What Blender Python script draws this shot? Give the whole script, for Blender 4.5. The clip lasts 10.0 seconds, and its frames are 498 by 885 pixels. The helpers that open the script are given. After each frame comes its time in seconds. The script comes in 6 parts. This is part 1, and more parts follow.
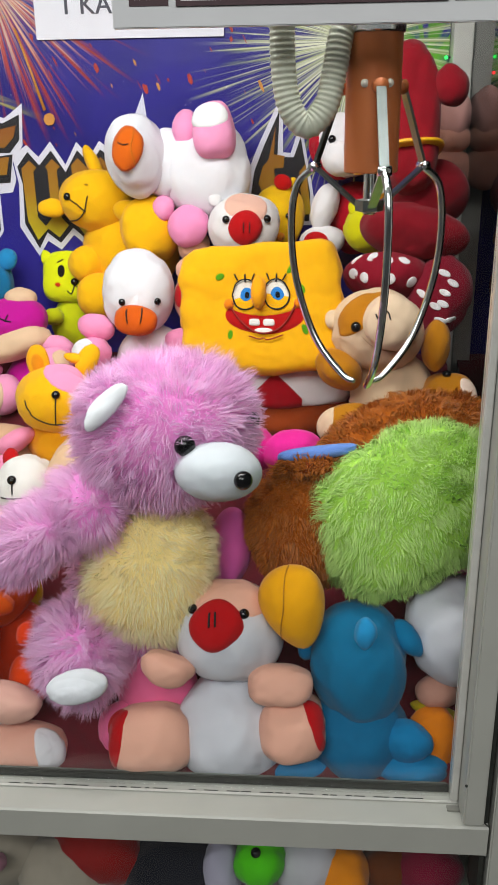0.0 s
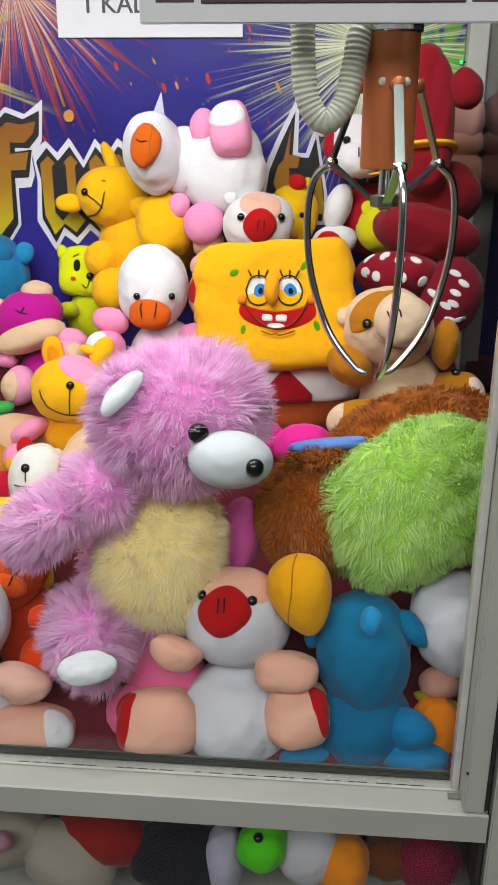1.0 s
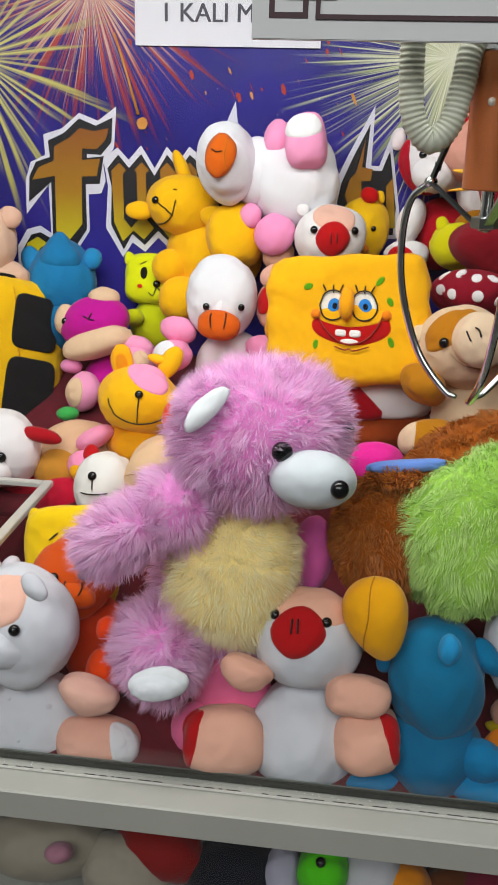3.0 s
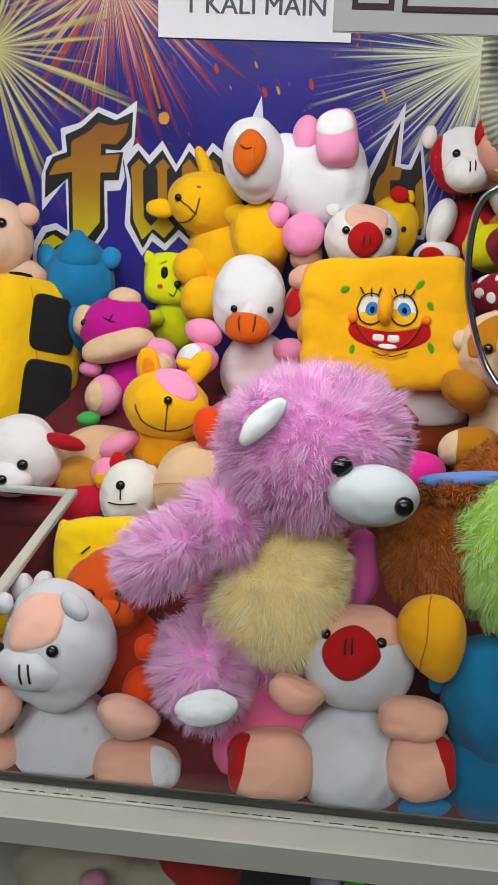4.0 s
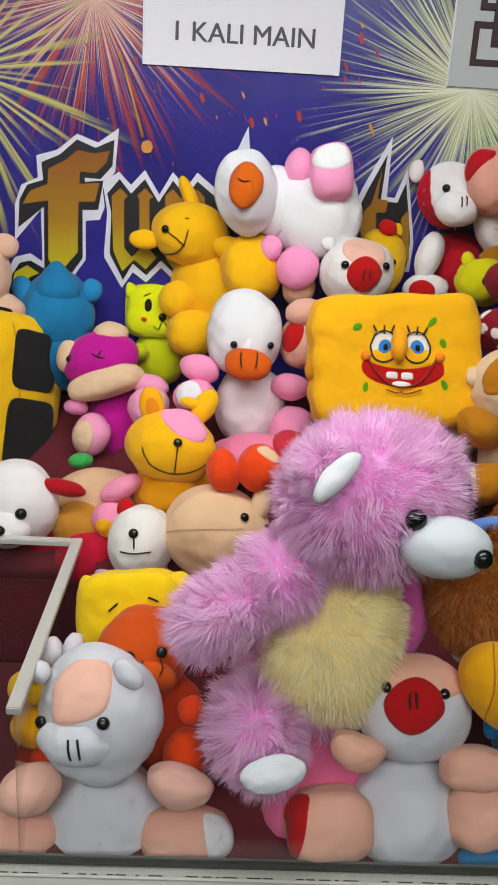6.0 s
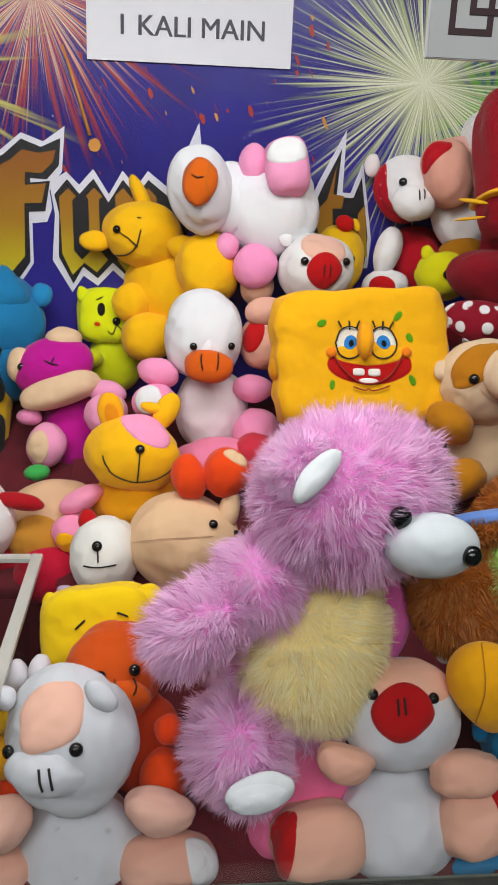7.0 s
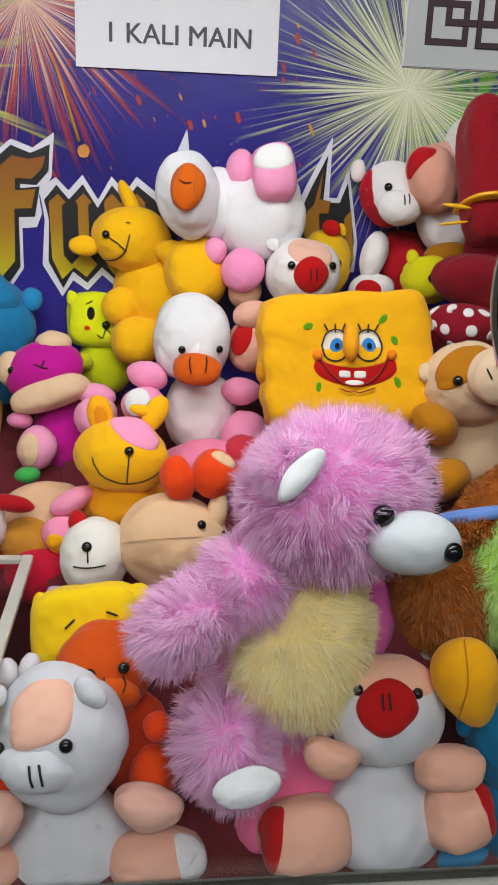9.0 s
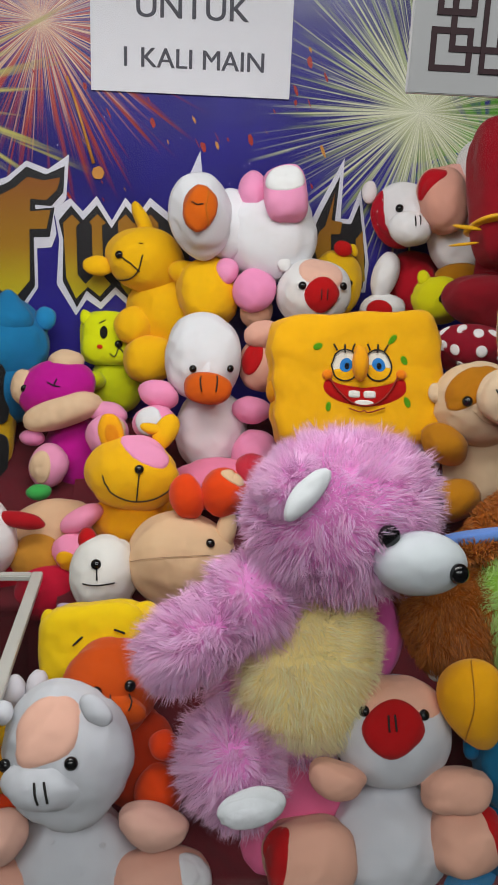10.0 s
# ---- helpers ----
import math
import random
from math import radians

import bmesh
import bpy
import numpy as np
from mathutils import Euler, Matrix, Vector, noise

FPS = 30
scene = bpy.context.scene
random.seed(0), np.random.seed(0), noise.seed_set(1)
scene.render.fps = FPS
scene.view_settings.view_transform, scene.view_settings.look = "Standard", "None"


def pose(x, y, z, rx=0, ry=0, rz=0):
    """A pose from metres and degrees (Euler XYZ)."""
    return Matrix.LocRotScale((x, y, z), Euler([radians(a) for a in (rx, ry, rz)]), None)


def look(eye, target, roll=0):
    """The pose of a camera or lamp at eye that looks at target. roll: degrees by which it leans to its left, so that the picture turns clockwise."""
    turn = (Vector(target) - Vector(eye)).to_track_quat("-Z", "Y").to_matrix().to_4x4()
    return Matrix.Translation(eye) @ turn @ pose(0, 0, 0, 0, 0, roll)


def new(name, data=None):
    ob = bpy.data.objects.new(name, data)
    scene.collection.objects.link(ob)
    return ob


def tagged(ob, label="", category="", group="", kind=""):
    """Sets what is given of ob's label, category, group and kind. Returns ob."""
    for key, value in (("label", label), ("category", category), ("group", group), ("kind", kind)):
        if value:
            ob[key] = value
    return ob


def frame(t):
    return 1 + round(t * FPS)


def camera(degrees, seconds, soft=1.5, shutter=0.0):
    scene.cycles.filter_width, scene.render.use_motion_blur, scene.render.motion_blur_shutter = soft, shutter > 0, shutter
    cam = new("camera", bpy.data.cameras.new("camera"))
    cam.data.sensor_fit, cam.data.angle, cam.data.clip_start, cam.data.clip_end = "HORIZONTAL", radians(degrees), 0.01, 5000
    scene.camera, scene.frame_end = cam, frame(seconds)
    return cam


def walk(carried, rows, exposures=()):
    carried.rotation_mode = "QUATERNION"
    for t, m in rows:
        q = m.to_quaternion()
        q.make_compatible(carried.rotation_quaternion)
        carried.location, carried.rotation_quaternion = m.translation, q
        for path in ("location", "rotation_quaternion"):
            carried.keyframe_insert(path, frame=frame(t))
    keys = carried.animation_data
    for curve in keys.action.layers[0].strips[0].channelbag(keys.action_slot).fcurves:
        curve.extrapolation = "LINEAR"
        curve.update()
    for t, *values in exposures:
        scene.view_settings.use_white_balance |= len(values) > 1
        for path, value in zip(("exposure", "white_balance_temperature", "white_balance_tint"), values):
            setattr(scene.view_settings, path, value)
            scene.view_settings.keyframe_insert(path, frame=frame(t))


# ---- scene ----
cam = camera(32.0, 10.0, soft=1.5)
PATH = [
    (0, 0, -0.6291, 1.581, 69.389, 0.719, 3.897),
    (0.5, -0.0041, -0.6483, 1.5798, 69.291, 0.54, 4.103),
    (1, -0.004, -0.6493, 1.5739, 69.696, -0.28, 4.678),
    (1.5, -0.009, -0.6415, 1.5707, 69.73, -0.695, 4.567),
    (2, -0.02, -0.6357, 1.5762, 69.507, -0.771, 5.076),
    (2.5, -0.0216, -0.6418, 1.5822, 69.582, -1.275, 6.237),
    (3, -0.0505, -0.6399, 1.5814, 69.935, -1.473, 7.304),
    (4.5, -0.1447, -0.5914, 1.5832, 69.496, -2.394, 5.42),
    (5, -0.1739, -0.5829, 1.5892, 69.511, -2.686, 4.644),
    (6.5, -0.2842, -0.5659, 1.6022, 71.237, -2.762, -3.835),
    (7, -0.2816, -0.5433, 1.5804, 71.449, -2.231, -5.07),
    (7.5, -0.2486, -0.55, 1.5608, 71.332, -2.542, -5.937),
    (8, -0.248, -0.5518, 1.5552, 71.319, -2.56, -6.069),
    (8.5, -0.2478, -0.5526, 1.5638, 71.307, -2.29, -6.063),
    (9, -0.2778, -0.5572, 1.5813, 71.785, -2.18, -5.623),
    (9.5, -0.2861, -0.5651, 1.594, 72.713, -2.038, -4.469),
    (10, -0.2706, -0.5615, 1.584, 72.924, -2.197, -4.495),
]
walk(cam, [(t, pose(x, y, z, rx, ry, rz)) for t, x, y, z, rx, ry, rz in PATH],
     exposures=((0.0, 0.28), (2.5, 0.3), (3.0, 0.18), (4.5, 0.05), (9.5, 0.0), (10.0, -0.2)))
# ---------------------------------------------------------------- light
world = bpy.data.worlds.new("arcade_hall")
scene.world = world
world.use_nodes = True
world.node_tree.nodes["Background"].inputs[0].default_value = (0.9, 0.95, 1.0, 1)
world.node_tree.nodes["Background"].inputs[1].default_value = 0.08


def lamp(name, x, y, z, sx, sy, power, target, colour=(1, 1, 1)):
    data = bpy.data.lights.new(name, "AREA")
    data.shape, data.size, data.size_y, data.energy, data.color = "RECTANGLE", sx, sy, power, colour
    ob = new(name, data)
    ob.matrix_world = look((x, y, z), target)
    return ob


lamp("cabinet_light", -0.25, 0.10, 1.96, 0.86, 0.14, 5.1, (-0.25, 0.42, 1.1), (1.0, 0.99, 0.98))
lamp("hall_light", -0.35, -1.7, 2.72, 2.6, 1.0, 42, (-0.25, 0.2, 1.1), (1.0, 1.0, 1.0))

# ---------------------------------------------------------------- materials


def lin(code):
    out = []
    for i in (0, 2, 4):
        c = int(code[i:i + 2], 16) / 255
        out.append(c / 12.92 if c <= 0.04045 else ((c + 0.055) / 1.055) ** 2.4)
    return (*out, 1)


def base(name):
    m = bpy.data.materials.new(name)
    m.use_nodes = True
    return m, m.node_tree.nodes, m.node_tree.links, m.node_tree.nodes["Principled BSDF"]


def tone(nodes, links, fac, colour, dark, light):
    """A ramp from a darker to a lighter shade of one colour."""
    ramp = nodes.new("ShaderNodeValToRGB")
    ramp.color_ramp.elements[0].position, ramp.color_ramp.elements[1].position = 0.25, 0.75
    ramp.color_ramp.elements[0].color = (*[c * dark for c in colour[:3]], 1)
    ramp.color_ramp.elements[1].color = (*[min(1, c * light) for c in colour[:3]], 1)
    links.new(fac, ramp.inputs[0])
    return ramp.outputs[0]


def noise_node(nodes, links, scale, detail=4.0):
    co = nodes.new("ShaderNodeTexCoord")
    n = nodes.new("ShaderNodeTexNoise")
    n.inputs["Scale"].default_value, n.inputs["Detail"].default_value = scale, detail
    links.new(co.outputs["Object"], n.inputs["Vector"])
    return n.outputs[0]


def vivid(c, amount=1.16):
    """Dyed synthetic cloth: a purer shade of the colour."""
    grey = 0.3 * c[0] + 0.6 * c[1] + 0.1 * c[2]
    return (*[min(0.95, max(0.003, grey + (v - grey) * amount)) for v in c[:3]], 1)


def plush(code, nap=1.0, dirt=0.92):
    """Short-pile plush: soft sheen, mottled nap, faint grime in broad stains."""
    m, nodes, links, b = base("plush_" + code)
    col = vivid(lin(code))
    fine = tone(nodes, links, noise_node(nodes, links, 260, 6), col, 0.95, 1.05)
    broad = tone(nodes, links, noise_node(nodes, links, 22, 3), (1, 1, 1), dirt, 1.0)
    mix = nodes.new("ShaderNodeMix")
    mix.data_type, mix.blend_type = "RGBA", "MULTIPLY"
    mix.inputs["Factor"].default_value = 1
    links.new(fine, mix.inputs["A"])
    links.new(broad, mix.inputs["B"])
    links.new(mix.outputs["Result"], b.inputs["Base Color"])
    b.inputs["Roughness"].default_value = 0.92
    b.inputs["Specular IOR Level"].default_value = 0.25
    b.inputs["Sheen Weight"].default_value = 0.14
    b.inputs["Sheen Roughness"].default_value = 0.45
    bump = nodes.new("ShaderNodeBump")
    bump.inputs["Strength"].default_value, bump.inputs["Distance"].default_value = 0.2 * nap, 0.0010
    links.new(noise_node(nodes, links, 620, 5), bump.inputs["Height"])
    mid = nodes.new("ShaderNodeBump")
    mid.inputs["Strength"].default_value, mid.inputs["Distance"].default_value = 0.15, 0.0022
    links.new(noise_node(nodes, links, 95, 3), mid.inputs["Height"])
    links.new(bump.outputs[0], mid.inputs["Normal"])
    fold = nodes.new("ShaderNodeBump")
    fold.inputs["Strength"].default_value, fold.inputs["Distance"].default_value = 0.7, 0.010
    links.new(noise_node(nodes, links, 24, 2), fold.inputs["Height"])
    links.new(mid.outputs[0], fold.inputs["Normal"])
    links.new(fold.outputs[0], b.inputs["Normal"])
    return m


def furry(code, dark=0.62, light=1.35, rough=0.42):
    """Long synthetic fur: each lock has its own shade and a satin gloss."""
    m, nodes, links, b = base("fur_" + code)
    geo = nodes.new("ShaderNodeNewGeometry")
    links.new(tone(nodes, links, geo.outputs["Random Per Island"], lin(code), dark, light), b.inputs["Base Color"])
    b.inputs["Roughness"].default_value = rough
    b.inputs["Specular IOR Level"].default_value = 0.3
    thin, mix = nodes.new("ShaderNodeBsdfTranslucent"), nodes.new("ShaderNodeMixShader")
    links.new(b.inputs["Base Color"].links[0].from_socket, thin.inputs[0])
    mix.inputs[0].default_value = 0.3
    links.new(b.outputs[0], mix.inputs[1])
    links.new(thin.outputs[0], mix.inputs[2])
    links.new(mix.outputs[0], nodes["Material Output"].inputs[0])
    return m


def smooth(name, code, rough=0.5, metal=0.0, grain=30, amount=0.12, bump=0.05):
    m, nodes, links, b = base(name)
    n = noise_node(nodes, links, grain, 6)
    links.new(tone(nodes, links, n, lin(code), 1 - amount, 1 + amount), b.inputs["Base Color"])
    b.inputs["Roughness"].default_value, b.inputs["Metallic"].default_value = rough, metal
    bp = nodes.new("ShaderNodeBump")
    bp.inputs["Strength"].default_value, bp.inputs["Distance"].default_value = bump, 0.001
    links.new(noise_node(nodes, links, grain * 12, 3), bp.inputs["Height"])
    links.new(bp.outputs[0], b.inputs["Normal"])
    return m


def glazing(name, tint=(1, 1, 1), rough=0.0):
    """Thin clear sheet: straight-through view with the surface gloss of glass."""
    m, nodes, links, b = base(name)
    nodes.remove(b)
    clear, gloss, mix = nodes.new("ShaderNodeBsdfTransparent"), nodes.new("ShaderNodeBsdfGlossy"), nodes.new("ShaderNodeMixShader")
    lw, power, scale = nodes.new("ShaderNodeLayerWeight"), nodes.new("ShaderNodeMath"), nodes.new("ShaderNodeMath")
    power.operation, scale.operation = "POWER", "MULTIPLY_ADD"
    power.inputs[1].default_value, scale.inputs[1].default_value, scale.inputs[2].default_value = 4.0, 0.75, 0.03
    lw.inputs[0].default_value = 0.5
    clear.inputs[0].default_value = (*tint, 1)
    gloss.inputs["Roughness"].default_value = rough
    links.new(lw.outputs["Facing"], power.inputs[0])
    links.new(power.outputs[0], scale.inputs[0])
    links.new(scale.outputs[0], mix.inputs[0])
    links.new(clear.outputs[0], mix.inputs[1])
    links.new(gloss.outputs[0], mix.inputs[2])
    links.new(mix.outputs[0], nodes["Material Output"].inputs[0])
    return m


MATS = {}


def P(code):
    if code not in MATS:
        MATS[code] = plush(code)
    return MATS[code]


BEAD = smooth("black_bead", "0b0b0d", 0.12, 0, 40, 0.05, 0.0)
THREAD = smooth("dark_thread", "1d1a1a", 0.8, 0, 300, 0.2, 0.2)
RED_THREAD = smooth("red_thread", "8e2016", 0.8, 0, 300, 0.2, 0.2)
ALU = smooth("painted_aluminium", "a8a9a0", 0.4, 0.0, 14, 0.05, 0.04)
ALU_EDGE = smooth("bare_aluminium_edge", "c9c9c2", 0.3, 0.1, 60, 0.08, 0.05)
SEAL = smooth("dark_rubber_seal", "23251f", 0.7, 0, 90, 0.3, 0.2)
CHROME = smooth("chrome", "d8dadb", 0.12, 1.0, 30, 0.04, 0.0)
STEEL = smooth("dull_steel", "9aa09c", 0.28, 1.0, 60, 0.12, 0.05)
COPPER = smooth("copper_lacquer", "bd6c3c", 0.32, 0.25, 25, 0.1, 0.02)
HOSE = smooth("grey_plastic_hose", "b9bba9", 0.42, 0.0, 40, 0.06, 0.02)
CORD = smooth("olive_cord", "7a6f2b", 0.55, 0.2, 400, 0.25, 0.3)
GLASS = glazing("clear_glass", (0.955, 0.965, 0.96))
ACRYLIC = glazing("clear_acrylic", (0.93, 0.93, 0.93), 0.02)
SIDE_GLASS = glazing("smoked_side_glass", (0.30, 0.31, 0.31))
PAPER = smooth("white_paper", "e6e6ee", 0.8, 0, 50, 0.03, 0.05)
INK = smooth("grey_ink", "55555f", 0.8, 0, 200, 0.25, 0.0)
BOARD = smooth("white_sign_board", "c6c8c8", 0.45, 0, 20, 0.04, 0.02)
MAROON = smooth("maroon_ink", "3a2026", 0.6, 0, 120, 0.2, 0.0)
BLACK_INK = smooth("black_ink", "16161a", 0.5, 0, 100, 0.15, 0.0)
RIBBON = smooth("yellow_satin_ribbon", "f0b41e", 0.3, 0, 200, 0.12, 0.1)

# ---------------------------------------------------------------- mesh helpers


def part(name, verts, faces, material, parent=None, label="", flat=False, at=(0, 0, 0)):
    """One mesh object from world-space points, under its thing."""
    me = bpy.data.meshes.new(name)
    o = np.array(at)
    me.from_pydata((np.asarray(verts, float) - o).tolist(), [], [list(map(int, f)) for f in faces])
    me.materials.append(material)
    if not flat:
        me.polygons.foreach_set("use_smooth", [True] * len(me.polygons))
    me.update()
    ob = new(name, me)
    ob.location = o
    if parent is not None:
        ob.parent = parent
        root, where = parent, Vector((0, 0, 0))
        while root is not None:
            where += root.location
            root = root.parent
        ob.location = Vector(o) - where
    if label:
        tagged(ob, label)
    return ob


def thing(name, label, category, at, group="", kind=""):
    ob = new(name)
    ob.empty_display_size = 0.02
    ob.location = at
    return tagged(ob, label, category, group, kind)


def box_part(name, lo, hi, material, parent=None, label="", bevel=0.0015):
    bm = bmesh.new()
    bmesh.ops.create_cube(bm, size=1)
    lo, hi = Vector(lo), Vector(hi)
    for v in bm.verts:
        v.co = Vector([(lo[i] + hi[i]) / 2 + v.co[i] * (hi[i] - lo[i]) for i in range(3)])
    if bevel:
        bmesh.ops.bevel(bm, geom=bm.edges[:], offset=bevel, segments=2, affect="EDGES")
    verts = [v.co[:] for v in bm.verts]
    bm.verts.index_update()
    faces = [[v.index for v in f.verts] for f in bm.faces]
    bm.free()
    return part(name, verts, faces, material, parent, label, flat=True, at=tuple((lo + hi) / 2))


def tube(name, pts, radius, material, parent, label="", sides=10, closed_ends=True, at=None):
    """A tube along points; radius is a number or one per point."""
    pts = [Vector(p) for p in pts]
    radii = radius if hasattr(radius, "__len__") else [radius] * len(pts)
    verts, faces, up = [], [], None
    for i, p in enumerate(pts):
        t = (pts[min(i + 1, len(pts) - 1)] - pts[max(i - 1, 0)]).normalized()
        if up is None:
            up = t.orthogonal().normalized()
        up = (up - t * up.dot(t)).normalized()
        side = t.cross(up)
        for k in range(sides):
            a = 2 * math.pi * k / sides
            verts.append(p + (up * math.cos(a) + side * math.sin(a)) * radii[i])
    for i in range(len(pts) - 1):
        for k in range(sides):
            j = (k + 1) % sides
            faces.append([i * sides + k, i * sides + j, (i + 1) * sides + j, (i + 1) * sides + k])
    if closed_ends:
        faces.append(list(range(sides))[::-1])
        faces.append([(len(pts) - 1) * sides + k for k in range(sides)])
    return part(name, [v[:] for v in verts], faces, material, parent, label, at=at or tuple(pts[0]))


def spline(pts, n):
    """A smooth run through points (Catmull-Rom)."""
    pts = [Vector(p) for p in pts]
    pts = [pts[0] * 2 - pts[1]] + pts + [pts[-1] * 2 - pts[-2]]
    out = []
    for i in range(1, len(pts) - 2):
        a, b, c, d = pts[i - 1:i + 3]
        for k in range(n):
            t = k / n
            out.append(0.5 * (2 * b + (c - a) * t + (2 * a - 5 * b + 4 * c - d) * t ** 2 + (3 * b - a - 3 * c + d) * t ** 3))
    return out + [pts[-2]]


def sphere_points(level):
    bm = bmesh.new()
    bmesh.ops.create_icosphere(bm, subdivisions=level, radius=1)
    v = np.array([x.co[:] for x in bm.verts])
    bm.verts.index_update()
    f = [[x.index for x in q.verts] for q in bm.faces]
    bm.free()
    return v, f


ICO = {k: sphere_points(k) for k in (2, 3, 4, 5)}
LUMPS = np.random.RandomState(4).normal(size=(8, 3))


class Blob:
    """A stuffed form: a rounded body with its own unevenness, that patches, beads, seams and fur follow."""

    def __init__(self, toy, name, material, c, turn, r, sq=2.0, egg=0.0, lump=0.06, label="", level=4, nap=9, wrinkle=0.0):
        self.c, self.r = np.array(c), np.array(r)
        self.R = np.array(Euler([radians(a) for a in turn]).to_matrix())
        self.sq, self.egg, self.lump, self.wrinkle = sq, egg, lump, wrinkle
        self.phase = (np.arange(8) * 1.7 + sum(c) * 91.0) % 6.28
        v, f = ICO[level]
        pts, faces, nrm = self.surf(v), list(f), None
        if nap:
            # short pile: single-blade tufts of the same cloth, in the same mesh
            a, b, d = self.r
            area = 4 * math.pi * (((a * b) ** 1.6 + (a * d) ** 1.6 + (b * d) ** 1.6) / 3) ** (1 / 1.6)
            k = int(min(9000, area * 1e4 * nap))
            rs = np.random.RandomState(int(abs(sum(c)) * 1e4) % 9999)
            u = rs.normal(size=(k, 3)) * self.r
            u /= self.r * np.linalg.norm(u / self.r, axis=1)[:, None]
            p, nn = self.surf(u), self.normal(u)
            way = nn + rs.normal(size=u.shape) * 0.5 + np.array((0, 0, -0.35))
            way *= (0.0009 * (0.5 + rs.rand(k)))[:, None] / np.linalg.norm(way, axis=1)[:, None]
            side = np.cross(nn + rs.normal(size=u.shape) * 0.3, way)
            side *= 0.00022 / np.maximum(np.linalg.norm(side, axis=1)[:, None], 1e-9)
            side *= np.sign(np.sum(np.cross(side, way) * nn, axis=1))[:, None]
            tri = np.stack([p - side, p + side, p + way], axis=1).reshape(-1, 3)
            faces += (np.arange(k)[:, None] * 3 + len(pts) + np.array([[0, 1, 2]])).tolist()
            nrm = np.concatenate([np.zeros((len(pts), 3)), np.repeat(nn, 3, axis=0)])
            pts = np.concatenate([pts, tri])
        self.ob = part(name, pts, faces, material, toy, label, at=c)
        if nap:
            self.ob.data.normals_split_custom_set_from_vertices(nrm.tolist())

    def surf(self, u, lift=0.0):
        u = np.atleast_2d(np.asarray(u, float))
        u = u / np.linalg.norm(u, axis=1)[:, None]
        p = u * (np.sum(np.abs(u) ** self.sq, axis=1) ** (-1 / self.sq))[:, None]
        wob = np.zeros(len(u))
        for k in range(8):
            wob += np.sin(u @ LUMPS[k] * (1.6 + 0.9 * k) + self.phase[k]) / (1 + 0.35 * k)
        for k in range(3):
            # drawn-in seams between the panels
            wob += 1.1 * (np.abs(np.sin(u @ LUMPS[7 - k] * (1.1 + 0.4 * k) + self.phase[k + 2])) ** 0.6 - 0.75)
        p = p * (1 + self.lump * wob / 2)[:, None]
        if self.lump > 0.03:
            # narrow creases where the stuffing has settled
            fold = np.zeros(len(u))
            for k in range(4):
                line = np.abs(np.sin(u @ LUMPS[k + 2] * 1.9 + self.phase[k + 3] + 0.5 * np.sin(u @ LUMPS[k] * 2.3)))
                reach = 0.5 + 0.5 * np.sin(u @ LUMPS[(k + 5) % 8] * 2.0 + self.phase[k])
                fold += np.clip(1 - line / 0.3, 0, 1) ** 2 * reach
            p = p * (1 - 0.06 * np.clip(fold, 0, 1.2))[:, None]
        if self.wrinkle:
            # gathers along the side seams
            edge = np.clip(np.abs(p[:, 0]), 0, 1.2) ** 3
            p[:, 2] *= 1 + self.wrinkle * 2.2 * edge * np.sin(11 * p[:, 1] + 2.3 * np.sign(p[:, 0]) + 2 * p[:, 0])
            p[:, 0] *= 1 + self.wrinkle * 0.35 * np.sin(13 * p[:, 1] + 1.1)
            p[:, 1] *= 1 + self.wrinkle * 0.3 * np.sin(9 * p[:, 0] + 0.4)
        p[:, 0] *= 1 - self.egg * p[:, 1]
        p[:, 2] *= 1 - self.egg * p[:, 1]
        q = p * self.r + (u / self.r) / np.linalg.norm(u / self.r, axis=1)[:, None] * np.asarray(lift).reshape(-1, 1)
        return q @ self.R.T + self.c

    def normal(self, u):
        u = np.atleast_2d(np.asarray(u, float))
        n = u / self.r
        n /= np.linalg.norm(n, axis=1)[:, None]
        return n @ self.R.T

    def cap(self, name, material, u, a, b, rise=0.0015, label="", sq=2.0, taper=0.0, rings=8, segs=28):
        """A sewn-on patch: centre u, half-axes a and b, on this form's own surface."""
        u, a, b = np.array(u), np.array(a), np.array(b)
        dirs, lift, faces = [u], [rise], []
        for i in range(1, rings + 1):
            s = i / rings
            for k in range(segs):
                th = 2 * math.pi * k / segs
                q = (abs(math.cos(th)) ** sq + abs(math.sin(th)) ** sq) ** (-1 / sq)
                dirs.append(u + (a * math.cos(th) * (1 + taper * math.sin(th)) + b * math.sin(th)) * s * q)
                lift.append(rise * (1 - s ** 4) + 0.0007 - 0.0022 * (s > 0.99))
        for k in range(segs):
            faces.append([0, 1 + k, 1 + (k + 1) % segs])
        for i in range(rings - 1):
            for k in range(segs):
                j = (k + 1) % segs
                faces.append([1 + i * segs + k, 1 + (i + 1) * segs + k, 1 + (i + 1) * segs + j, 1 + i * segs + j])
        return part(name, self.surf(dirs, lift), faces, material, self.ob, label, at=tuple(self.c))

    def bead(self, u, radius, name="eye", material=None, sink=0.25, flat=0.8):
        p, n = self.surf(u)[0], self.normal(u)[0]
        v, f = ICO[3]
        along = v @ n
        w = v - np.outer(along, n) * (1 - flat)
        return part(name, p + n * radius * (0.5 - sink) + w * radius, f, material or BEAD, self.ob, at=tuple(p))

